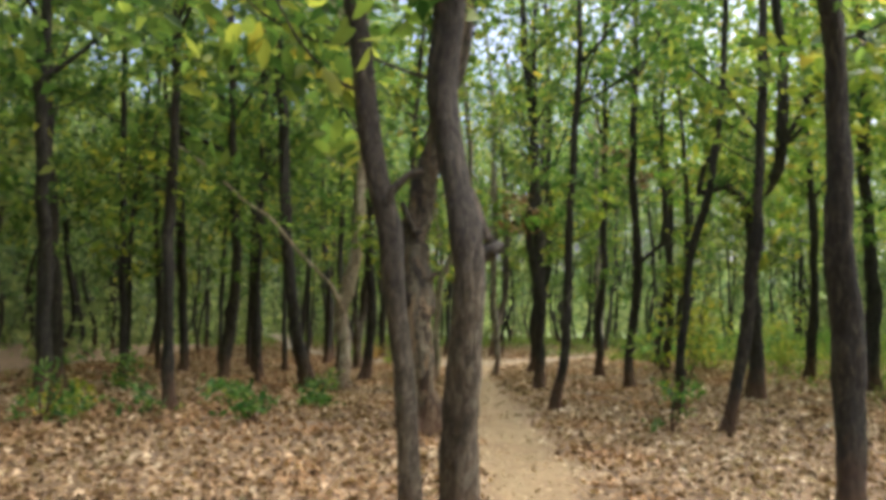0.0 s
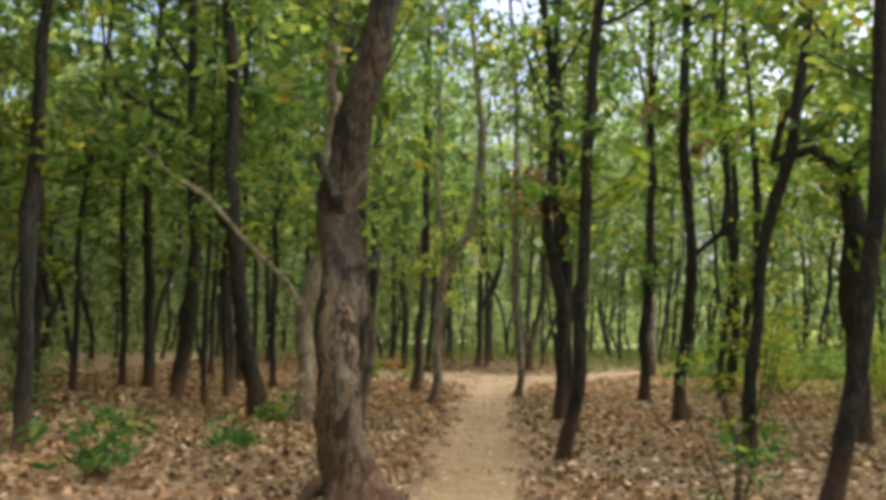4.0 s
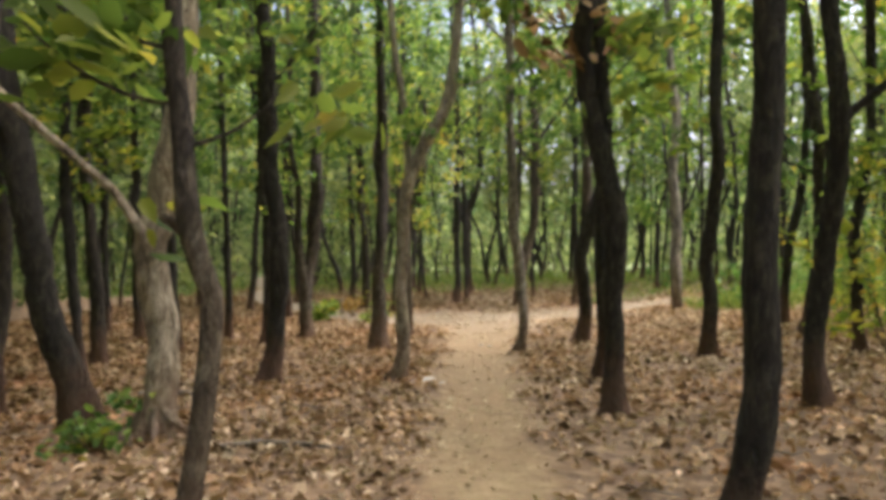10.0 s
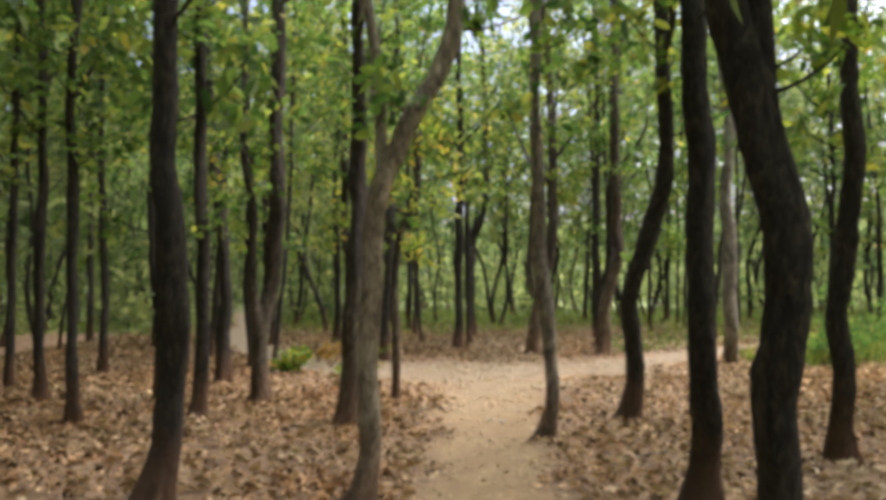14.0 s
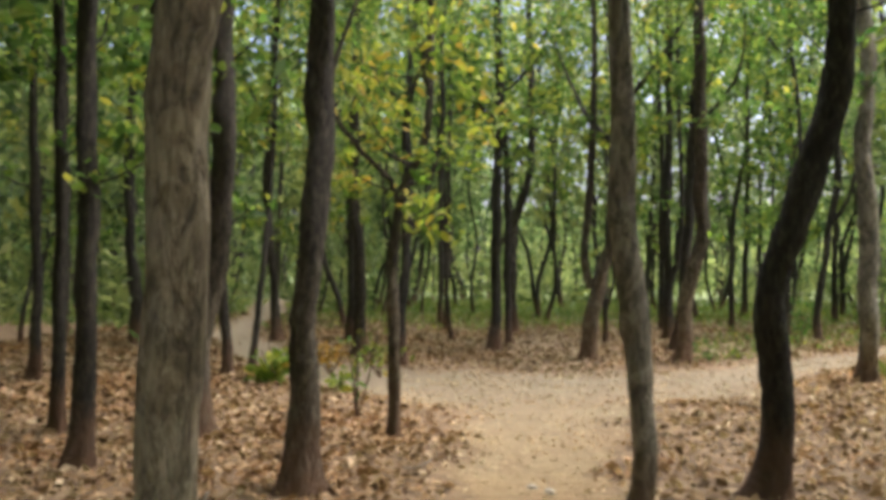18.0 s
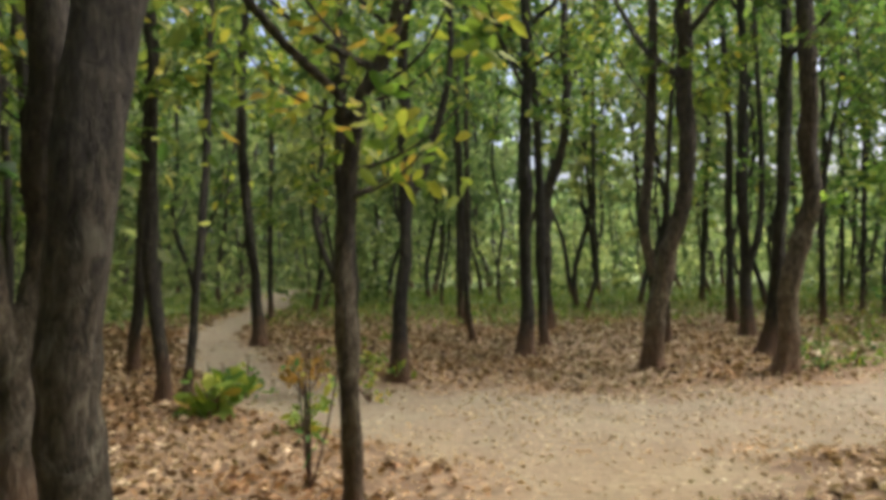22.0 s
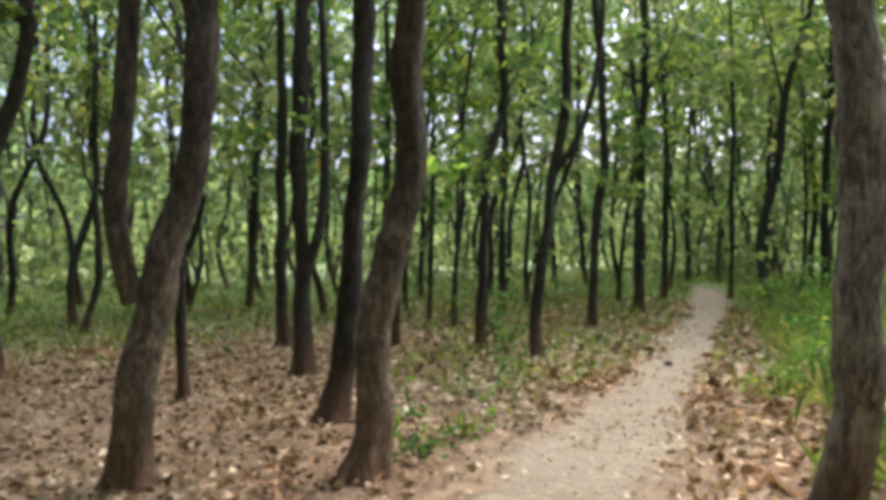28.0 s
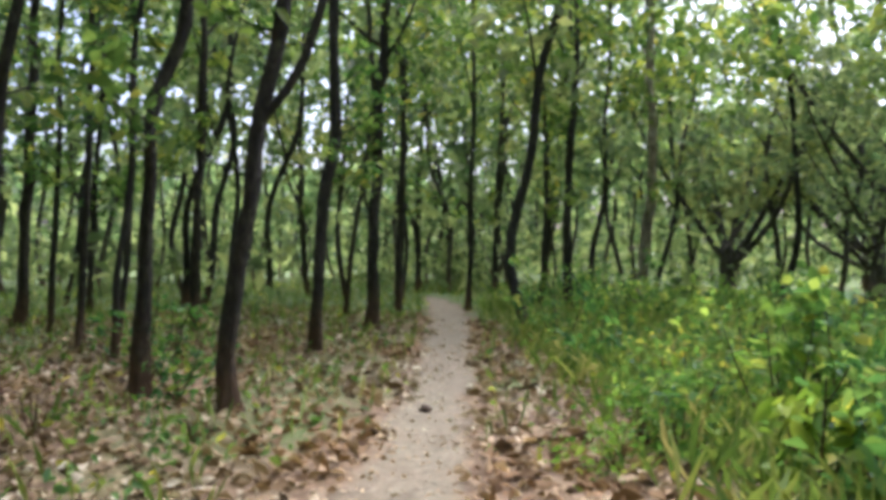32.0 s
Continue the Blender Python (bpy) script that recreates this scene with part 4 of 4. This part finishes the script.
def build_far_foliage():
    """The closed green edge of the wood, all round, and the low growth under the far trees."""
    rng = np.random.RandomState(5)
    count = 30000
    a, d = rng.rand(count) * 6.28, rng.uniform(58, 76, count)
    lit = open_side(4 + d * np.cos(a), 22 + d * np.sin(a))
    d = d - 14.0 * lit
    gap = lit * ((a > radians(38)) & (a < radians(97)))
    h = (19.0 - 9.0 * lit - 4.0 * gap) * rng.rand(count) ** 0.9
    at = np.stack([4 + d * np.cos(a), 22 + d * np.sin(a), h], 1)
    mesh = leaf_cloud("far_foliage", at, rng.normal(size=(count, 3)), rng.uniform(0.8, 1.7, count), LEAF_HAZED, 0.7)
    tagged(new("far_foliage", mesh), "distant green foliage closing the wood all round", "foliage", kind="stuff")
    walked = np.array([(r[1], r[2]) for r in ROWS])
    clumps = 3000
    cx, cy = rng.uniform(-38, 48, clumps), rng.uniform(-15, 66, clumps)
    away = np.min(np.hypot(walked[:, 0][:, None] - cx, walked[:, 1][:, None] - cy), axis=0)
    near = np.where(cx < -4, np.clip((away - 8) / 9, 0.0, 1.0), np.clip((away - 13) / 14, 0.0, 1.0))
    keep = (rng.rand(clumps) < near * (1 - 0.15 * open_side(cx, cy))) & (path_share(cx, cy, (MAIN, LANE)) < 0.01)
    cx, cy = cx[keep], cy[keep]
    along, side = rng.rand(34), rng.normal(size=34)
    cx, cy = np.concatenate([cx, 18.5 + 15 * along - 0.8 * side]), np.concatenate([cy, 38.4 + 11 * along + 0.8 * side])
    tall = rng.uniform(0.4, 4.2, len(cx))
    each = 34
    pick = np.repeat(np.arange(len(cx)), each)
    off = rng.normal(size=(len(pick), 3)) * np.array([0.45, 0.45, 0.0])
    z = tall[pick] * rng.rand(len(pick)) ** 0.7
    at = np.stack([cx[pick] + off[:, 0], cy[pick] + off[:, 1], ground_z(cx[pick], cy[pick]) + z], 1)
    mesh = leaf_cloud("undergrowth", at, rng.normal(size=(len(pick), 3)), rng.uniform(0.2, 0.46, len(pick)), LEAF_HAZED)
    tagged(new("undergrowth", mesh), "leafy green undergrowth between the far trunks", "undergrowth", kind="stuff")


build_far_foliage()


def build_canopy():
    """The closed leaf roof of the wood: thick over the dark side, thinner over the bright one, whose backlit
    yellow-green is put into the leaf colour.
    """
    rng = np.random.RandomState(21)
    for name, count, x0, x1, y0, y1, low, high, material, label in (
            ("canopy_leaves", 3000, -30, -2.2, -2, 38, 3.6, 11, LEAF, "dense green leaf roof over the closed side of the wood"),
            ("far_canopy_leaves", 760, 12, 44, 22, 50, 4.2, 11, LEAF, "green leaf roof over the far end of the path"),
            # yellow leaves here: the glow of backlit foliage as colour
            ("bright_canopy_leaves", 520, 4.6, 20, 6, 23.5, 4.0, 10, YELLOW_LEAF, "leaf roof over the open side of the wood, coloured a backlit yellow-green")):
        x, y, z = rng.uniform(x0, x1, count), rng.uniform(y0, y1, count), rng.uniform(low, high, count)
        if name == "canopy_leaves":
            keep = rng.rand(count) < np.clip(1.0 - 0.075 * (y - 16.5), 0.2, 1.0)
            x, y, z = x[keep], y[keep], z[keep]
            count = len(x)
        if name == "far_canopy_leaves":
            keep = y - 0.75 * x > 10.5
            x, y, z = x[keep], y[keep], z[keep]
            count = len(x)
        each = 60
        pick = np.repeat(np.arange(count), each)
        heart = np.stack([x, y, z], 1)
        knot = heart[:, None] + rng.normal(size=(count, 5, 3)) * np.array([0.5, 0.5, 0.3])
        at = knot[pick, rng.randint(0, 5, len(pick))] + rng.normal(size=(len(pick), 3)) * np.array([0.2, 0.2, 0.12])
        way = rng.normal(size=(len(pick), 3)) * np.array([1, 1, 0.5])
        tagged(new(name, leaf_cloud(name, at, way, rng.uniform(0.15, 0.31, len(pick)), material)), label, "foliage", kind="stuff")


build_canopy()

# ---- leaf litter ----
def build_litter():
    rng = np.random.RandomState(3)
    count = 330000
    x = rng.uniform(-9.5, 13, count)
    y = 36 * rng.rand(count) ** 1.12 + 1.0
    share = path_share(x, y)
    drift = 0.5 + 0.5 * np.sin(2.1 * x + 1.4 * np.sin(1.7 * y)) * np.sin(1.6 * y + 0.8 * np.sin(2.3 * x))
    ripple = 0.5 + 0.5 * np.sin(5.3 * y + 2.2 * np.sin(1.9 * x) + 1.1 * np.sin(4.1 * x + 2.0 * y)) * np.sin(2.6 * x + 1.3 * np.sin(2.9 * y))
    swept = np.where((y > 21.0) & (x > -1.5), 0.8, 0.4)
    for cx, cy, r in ((1.5, 22.6, 1.0), (2.2, 21.5, 1.0), (1.9, 23.6, 0.9), (0.5, 24.2, 0.6), (-0.5, 23.6, 0.5), (7.0, 28.2, 0.8), (5.0, 26.0, 0.6), (6.4, 25.7, 0.5), (7.5, 28.35, 0.75), (6.8, 27.7, 0.5), (8.7, 29.3, 0.5), (0.7, 22.8, 0.6), (1.1, 22.3, 0.5), (0.2, 22.5, 0.45)):
        swept = swept + 1.5 * np.exp(-((x - cx) ** 2 + (y - cy) ** 2) / r ** 2)
    on_path = np.clip(1.12 * share, 0, 1) * np.clip(1.0 - swept * (0.25 + 0.75 * drift) * ripple ** 2, 0, 1) - 0.004
    keep = rng.rand(count) > np.maximum(on_path, 0.55 * green_share(x, y))
    patchy = 0.5 + 0.5 * np.sin(1.1 * x + 0.7 * np.sin(0.9 * y)) * np.sin(0.8 * y + 1.3)
    keep &= rng.rand(count) < 0.45 + 0.55 * patchy
    keep &= np.abs(x - 1.5) < 3.0 + 0.75 * y
    x, y = x[keep], y[keep]
    share = path_share(x, y)
    far = np.clip((np.abs(x - 0.7) - 3.0) / 4.0, 0, 1)
    z = ground_z(x, y) - 0.035 * share + 0.012 + (0.032 - 0.024 * share) * rng.rand(len(x))
    way = np.stack([rng.normal(size=len(x)), rng.normal(size=len(x)), (0.36 - 0.24 * share) * rng.normal(size=len(x))], 1)
    size = (0.035 + 0.085 * rng.rand(len(x)) ** 1.7) * (1 - 0.5 * share) * (1 + 0.5 * far)
    deep, thin = share < 0.45, share >= 0.45
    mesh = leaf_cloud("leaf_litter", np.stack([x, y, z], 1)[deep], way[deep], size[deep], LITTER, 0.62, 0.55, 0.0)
    strewn = np.stack([x, y, z - 0.006], 1)[thin], way[thin] * np.array([1, 1, 0.4]), size[thin]
    tagged(new("leaf_litter", mesh), "thick litter of dry brown and russet leaves on soil", "leaf litter", kind="stuff")
    count = 170000
    x, y = rng.uniform(-3.5, 12, count), rng.uniform(2.5, 33, count)
    clump = 0.5 + 0.5 * np.sin(2.3 * x + 1.7 * np.sin(1.4 * y)) * np.sin(1.9 * y + 0.6)
    keep = (path_share(x, y) > 0.15) & (rng.rand(count) < 0.08 + 0.92 * clump ** 2)
    x, y = x[keep], y[keep]
    z = ground_z(x, y) - 0.035 * path_share(x, y) + 0.012 + 0.006 * rng.rand(len(x))
    way = np.stack([rng.normal(size=len(x)), rng.normal(size=len(x)), 0.06 * rng.normal(size=len(x))], 1)
    at, way = np.concatenate([np.stack([x, y, z], 1), strewn[0]]), np.concatenate([way, strewn[1]])
    size = np.concatenate([0.012 + 0.04 * rng.rand(len(x)) ** 2, strewn[2]])
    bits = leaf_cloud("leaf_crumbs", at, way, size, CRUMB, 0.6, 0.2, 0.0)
    tagged(new("leaf_crumbs", bits), "small brown leaf crumbs strewn on the sandy path", "leaf litter", kind="stuff")


build_litter()


# ---- herbs and grass ----
def build_herbs():
    rng = np.random.RandomState(8)
    count = 95000
    x, y = rng.uniform(-14, 22, count), rng.uniform(2, 44, count)
    share = green_share(x, y)
    lush = np.clip((x - y + 18.6) / 1.4, 0, 1) * np.clip((y - 22.3) / 1.0, 0, 1) * np.clip((x - 4.6), 0, 1)
    keep = (rng.rand(count) < share * (0.35 + 0.65 * lush)) & (path_share(x, y) < 0.25)
    x, y, lush = x[keep], y[keep], lush[keep]
    hump = 0.6 + 0.4 * np.sin(1.9 * x + 1.3 * np.sin(1.1 * y)) * np.sin(1.6 * y)
    h = (0.06 + 0.30 * lush * hump + 0.08 * hump) * (0.35 + 0.9 * rng.rand(len(x)))
    at = np.stack([x, y, ground_z(x, y) + h], 1)
    way = np.stack([rng.normal(size=len(x)), rng.normal(size=len(x)), 0.5 + rng.rand(len(x))], 1)
    mesh = leaf_cloud("herbs", at, way, rng.uniform(0.05, 0.14, len(x)), SHRUB_LEAF, 0.5)
    tagged(new("herbs", mesh), "low green leafy herbs covering the soil", "herbs", kind="stuff")
    count = 70000
    x, y = rng.uniform(-14, 24, count), rng.uniform(-1, 46, count)
    keep = (rng.rand(count) < 0.8 * green_share(x, y)) & (path_share(x, y) < 0.2)
    x, y = x[keep], y[keep]
    size = rng.uniform(0.12, 0.34, len(x))
    at = np.stack([x, y, ground_z(x, y) + 0.42 * size], 1)
    way = np.stack([0.35 * rng.normal(size=len(x)), 0.35 * rng.normal(size=len(x)), np.ones(len(x))], 1)
    tall = 60000
    gx, gy = rng.uniform(5, 17, tall), rng.uniform(21, 34, tall)
    tuft = 0.5 + 0.5 * np.sin(2.9 * gx + 1.2 * np.sin(2.1 * gy)) * np.sin(2.4 * gy)
    inside = np.clip((gx - gy + 18.7) / 1.2, 0, 1) * np.clip((gy - 22.3) / 1.0, 0, 1)
    keep = (rng.rand(tall) < inside * (0.25 + 0.75 * tuft)) & (path_share(gx, gy) < 0.1)
    gx, gy = gx[keep], gy[keep]
    long = rng.uniform(0.2, 0.5, len(gx))
    at = np.concatenate([at, np.stack([gx, gy, ground_z(gx, gy) + 0.4 * long], 1)])
    way = np.concatenate([way, np.stack([0.5 * rng.normal(size=len(gx)), 0.5 * rng.normal(size=len(gx)), np.ones(len(gx))], 1)])
    size = np.concatenate([size, long])
    mesh = leaf_cloud("grass", at, way, size, GRASS, 0.09, 0.1, 0.12)
    tagged(new("grass", mesh), "thin green and straw-coloured grass", "grass", kind="stuff")


build_herbs()


# ---- shrubs and young plants ----
ORANGE_LEAF = leaf_material("orange_leaf", ((0.0, (0.16, 0.12, 0.03)), (0.4, (0.34, 0.19, 0.04)), (0.8, (0.45, 0.22, 0.05)), (1.0, (0.5, 0.34, 0.08))), 0.45)
SHRUBS = {"lime": (LIME_LEAF, "low plant with bright yellow-green leaves"), "orange": (ORANGE_LEAF, "young plant with yellow and rust-orange leaves"), "green": (SHRUB_LEAF, "leafy green shrub growing from the leaf litter"), "yellow": (YELLOW_LEAF, "young plant with yellow and orange-tinged leaves")}


def shrub(x, y, height, spread, count, size=0.14, kind="green", label=""):
    """A shrub of a few thin stems with leaves along them."""
    rng = np.random.RandomState(int(abs(x) * 131 + abs(y) * 37) % 9973)
    material, words = SHRUBS[kind]
    root = new("shrub")
    root.location = (x, y, float(ground_z(x, y)) - 0.03)
    tagged(root, label or words, "shrub", "shrubs of the wood")
    leaves = Foliage(rng)
    for k in range(5):
        line = limb_points(rng, (0, 0, 0), rng.rand() * 6.28, radians(rng.uniform(8, 50)) * min(1.0, spread / height + 0.3), height * rng.uniform(0.75, 1.15), 7)
        verts, faces = tube_arrays(line, 0.011 * np.linspace(1, 0.35, len(line)), 5, k)
        part("stem", mesh_from("stem", verts, faces, BARK["dark"], True), root)
        leaves.spray(line[2:], count // 3, 0.22 * spread + 0.04)
    part("leaves", leaves.mesh("leaves", 0.62 * size, material), root)
    return root


shrub(-2.19, 8.64, 0.42, 0.5, 90)
shrub(-5.3, 12.0, 0.5, 0.8, 140)
shrub(-4.5, 8.4, 0.5, 0.7, 140)
shrub(-3.6, 9.2, 0.3, 0.5, 70)
shrub(3.28, 10.6, 1.5, 0.7, 150, 0.13)
shrub(2.5, 8.3, 0.7, 0.4, 60, 0.12)
shrub(6.4, 18.2, 1.7, 1.2, 460, 0.16, "yellow", "bright yellow-green bush between dark trunks")
shrub(8.3, 18.2, 1.8, 1.3, 460, 0.16, "yellow", "bright yellow-green bush between dark trunks")
shrub(6.6, 19.9, 1.6, 1.0, 360, 0.16, "yellow", "bright yellow-green bush between dark trunks")
shrub(-1.75, 10.4, 0.26, 0.5, 170)
shrub(-2.0, 12.3, 0.3, 0.5, 120)
shrub(-3.0, 10.4, 0.3, 0.5, 90)
shrub(-4.65, 9.3, 0.3, 0.8, 170, 0.14, "yellow")
shrub(5.1, 15.6, 2.2, 1.0, 240, 0.17, "yellow", "tall thin shrub with yellow-green leaf sprays")
shrub(7.07, 24.1, 1.0, 0.9, 380, 0.11)
shrub(6.4, 23.2, 0.9, 0.8, 220)
shrub(-1.94, 25.6, 0.6, 0.5, 70, 0.12, "yellow")
shrub(-2.29, 24.56, 0.42, 0.45, 70, 0.15, "orange")
shrub(-2.7, 23.25, 0.5, 0.4, 48, 0.3, "yellow", "young plant with broad yellow-green leaves")
shrub(-2.9, 24.4, 0.5, 0.5, 90)
shrub(-1.45, 24.2, 0.22, 0.5, 60, 0.12, "yellow")
shrub(-1.75, 22.9, 0.28, 0.4, 60, 0.16, "yellow")
shrub(-1.15, 21.35, 0.9, 0.2, 16, 0.1)
shrub(3.45, 25.5, 0.24, 0.5, 49, 0.1)
shrub(3.9, 25.8, 0.18, 0.6, 49, 0.1)
shrub(4.9, 28.6, 0.30, 0.8, 77, 0.1)
shrub(6.0, 28.8, 0.55, 0.6, 110, 0.11)
shrub(5.5, 27.6, 0.24, 0.7, 82, 0.1)
shrub(4.6, 26.9, 0.18, 0.6, 55, 0.1)
shrub(6.0, 29.5, 0.8, 0.4, 90, 0.11)
shrub(6.9, 30.8, 0.6, 0.7, 110, 0.11)
shrub(11.3, 28.9, 1.1, 0.8, 220)
shrub(7.5, 25.7, 0.4, 0.7, 200, 0.1, "lime")
shrub(5.75, 23.5, 0.5, 0.4, 60, 0.22, "green", "low shrub with large pale green leaves")
shrub(8.39, 25.16, 0.8, 0.6, 190, 0.15, "lime", "shrub with large yellow-green leaves beside the path")
shrub(10.7, 26.3, 0.95, 0.9, 300)
shrub(12.1, 28.5, 0.9, 0.9, 220)
shrub(8.35, 25.8, 0.6, 0.9, 300, 0.11)
shrub(9.7, 27.4, 0.5, 0.8, 170)
shrub(7.1, 24.2, 0.4, 0.6, 110)
shrub(8.85, 24.9, 0.95, 0.8, 230, 0.2, "green", "tall shrub with broad dark green leaves")
shrub(8.5, 24.3, 0.85, 0.8, 260, 0.14)
shrub(7.15, 24.55, 0.72, 0.35, 60, 0.22, "lime", "young plant with large bright yellow-green leaves")
shrub(7.45, 25.4, 0.35, 0.6, 130, 0.12)
shrub(6.9, 25.5, 0.25, 0.5, 110, 0.09, "lime")


def verge_shrubs():
    """More of the thicket beside the later path."""
    rng = np.random.RandomState(41)
    made = 0
    while made < 34:
        x, y = rng.uniform(9, 22), rng.uniform(19, 35)
        if x - y < -17.0 or x - y > -1:
            continue
        shrub(x, y, rng.uniform(0.4, 1.05), rng.uniform(0.7, 1.2), 260, rng.uniform(0.1, 0.16), "lime" if rng.rand() < 0.3 else "green", "leafy bush in the green thicket by the path")
        made += 1


verge_shrubs()


def spreading_tree(x, y, height, seed, turn):
    """A low, many-limbed tree whose dark boughs arch outward."""
    rng = np.random.RandomState(seed)
    root = new("spreading_tree")
    root.location = (x, y, float(ground_z(x, y)) - 0.1)
    tagged(root, "low spreading tree with dark arching boughs and thin foliage", "tree", "spreading trees")
    leaves = Foliage(rng)
    verts, faces = tube_arrays(np.array([(0, 0, 0), (0.05, 0, 0.5), (0.1, 0.05, 1.0), (0.12, 0.05, 1.5)]), [0.26, 0.2, 0.18, 0.17], 10, seed)
    part("trunk", mesh_from("trunk", verts, faces, BARK["grey"], True), root)
    for k in range(9):
        heading = radians(turn) + rng.normal() * 1.1
        line = limb_points(rng, (0.1, 0.05, rng.uniform(0.6, 1.5)), heading, radians(rng.uniform(25, 75)), height * rng.uniform(0.8, 1.3), 10)
        verts, faces = tube_arrays(line, rng.uniform(0.06, 0.11) * np.linspace(1, 0.2, len(line)), 7, seed + k)
        bough = part("bough", mesh_from("bough", verts, faces, BARK["grey"], True), root)
        for m in range(3):
            side = limb_points(rng, line[3 + 2 * m], heading + rng.normal(), radians(rng.uniform(20, 80)), rng.uniform(1.0, 2.4), 6)
            verts, faces = tube_arrays(side, 0.025 * np.linspace(1, 0.3, len(side)), 5, seed + 20 + m)
            part("twig", mesh_from("twig", verts, faces, BARK["grey"], True), bough)
            leaves.spray(side[2:], 130, 0.5)
        leaves.spray(line[5:], 130, 0.6)
    part("crown", leaves.mesh("crown", 0.17, LEAF_HAZED), root)


spreading_tree(22.5, 31.5, 6.0, 301, -20)
spreading_tree(22.0, 26.5, 6.5, 302, 160)
spreading_tree(27.0, 29.0, 7.0, 303, 90)


# ---- stones, clods and dead wood ----
def stone(x, y, size, flat, material, name, label, seed):
    """A rounded, uneven lump set a little into the soil."""
    bm = bmesh.new()
    bmesh.ops.create_icosphere(bm, subdivisions=3, radius=1.0)
    for v in bm.verts:
        p = v.co * 1.3 + Vector((seed * 3.1, seed, 0))
        v.co *= 1 + 0.35 * noise.noise(p) + 0.12 * noise.noise(p * 3)
        v.co.x, v.co.y, v.co.z = v.co.x * size, v.co.y * size * 0.65, v.co.z * size * flat
    mesh = bpy.data.meshes.new(name)
    bm.to_mesh(mesh)
    bm.free()
    mesh.materials.append(material)
    mesh.shade_smooth()
    ob = new(name, mesh)
    ob.matrix_basis = pose(x, y, float(ground_z(x, y)) - 0.03 + 0.3 * size * flat, 0, 0, 40 * seed)
    tagged(ob, label, "stone" if material is not CLOD else "soil clod")


stone(0.05, 15.2, 0.16, 0.3, STONE, "stone", "flat whitish stone beside a pale tree's roots", 1)
stone(0.22, 15.12, 0.07, 0.4, STONE, "stone", "small whitish stone lying beside the path", 2)
stone(0.78, 18.8, 0.05, 0.4, STONE, "stone", "small pale stone on the sandy path", 3)
stone(0.66, 18.9, 0.04, 0.5, STONE, "stone", "small pale stone on the sandy path", 4)
stone(-2.0, 12.5, 0.2, 0.6, CLOD, "mound", "dark lump of soil among fallen leaves", 5)
stone(7.39, 27.5, 0.07, 0.6, CLOD, "clod", "dark clod lying on the path", 6)
stone(6.55, 27.5, 0.05, 0.6, CLOD, "clod", "dark clod lying on the path", 7)


def dead_wood(name, x, y, points, radius, label, category):
    z = float(ground_z(x, y))
    verts, faces = tube_arrays(np.array(points, float), radius * np.linspace(1.1, 0.7, len(points)), 9, int(100 * abs(x)), 0.15)
    ob = new(name, mesh_from(name, verts, faces, DEADWOOD, True))
    ob.location = (x, y, z)
    tagged(ob, label, category)


dead_wood("stump", -2.71, 25.4, ((0, 0, -0.1), (0, 0.01, 0.1), (0.01, 0.01, 0.25), (0.01, 0.02, 0.36)), 0.045, "short weathered stump standing in the litter", "stump")
dead_wood("fallen_branch", -2.4, 14.4, ((-0.3, 0, 0.02), (-0.1, 0.03, 0.05), (0.15, 0.02, 0.04), (0.4, -0.05, 0.03)), 0.03, "pale fallen branch lying on the leaf litter", "branch")
dead_wood("fallen_branch", -0.9, 12.4, ((-0.3, 0, 0.02), (0.0, 0.05, 0.04), (0.35, 0.02, 0.03), (0.6, -0.08, 0.02)), 0.018, "thin fallen branch lying on the leaf litter", "branch")


def fallen_twigs():
    """Thin dry twigs lying about in the litter beside the path."""
    rng = np.random.RandomState(63)
    spots = ((1.9, 8.4), (2.6, 9.6), (-0.6, 9.3), (1.5, 11.3), (-0.9, 13.6), (2.4, 12.1), (-1.9, 17.0), (1.9, 16.6), (2.3, 19.9), (2.7, 20.6), (1.8, 20.2), (2.9, 21.6), (-0.2, 19.2), (-1.4, 18.2), (0.6, 24.6), (1.9, 24.3), (4.1, 25.9), (6.3, 25.3))
    for x, y in spots:
        turn, long = rng.rand() * 6.28, rng.uniform(0.2, 0.5)
        run = np.linspace(-0.5, 0.5, 6)
        bow = rng.normal() * 0.12
        line = [(math.cos(turn) * long * u - math.sin(turn) * bow * long * (1 - 4 * u * u), math.sin(turn) * long * u + math.cos(turn) * bow * long * (1 - 4 * u * u), 0.035 + 0.02 * rng.rand()) for u in run]
        dead_wood("fallen_twig", x, y, line, rng.uniform(0.005, 0.009), "thin dry twig lying on fallen leaves", "twig")


fallen_twigs()
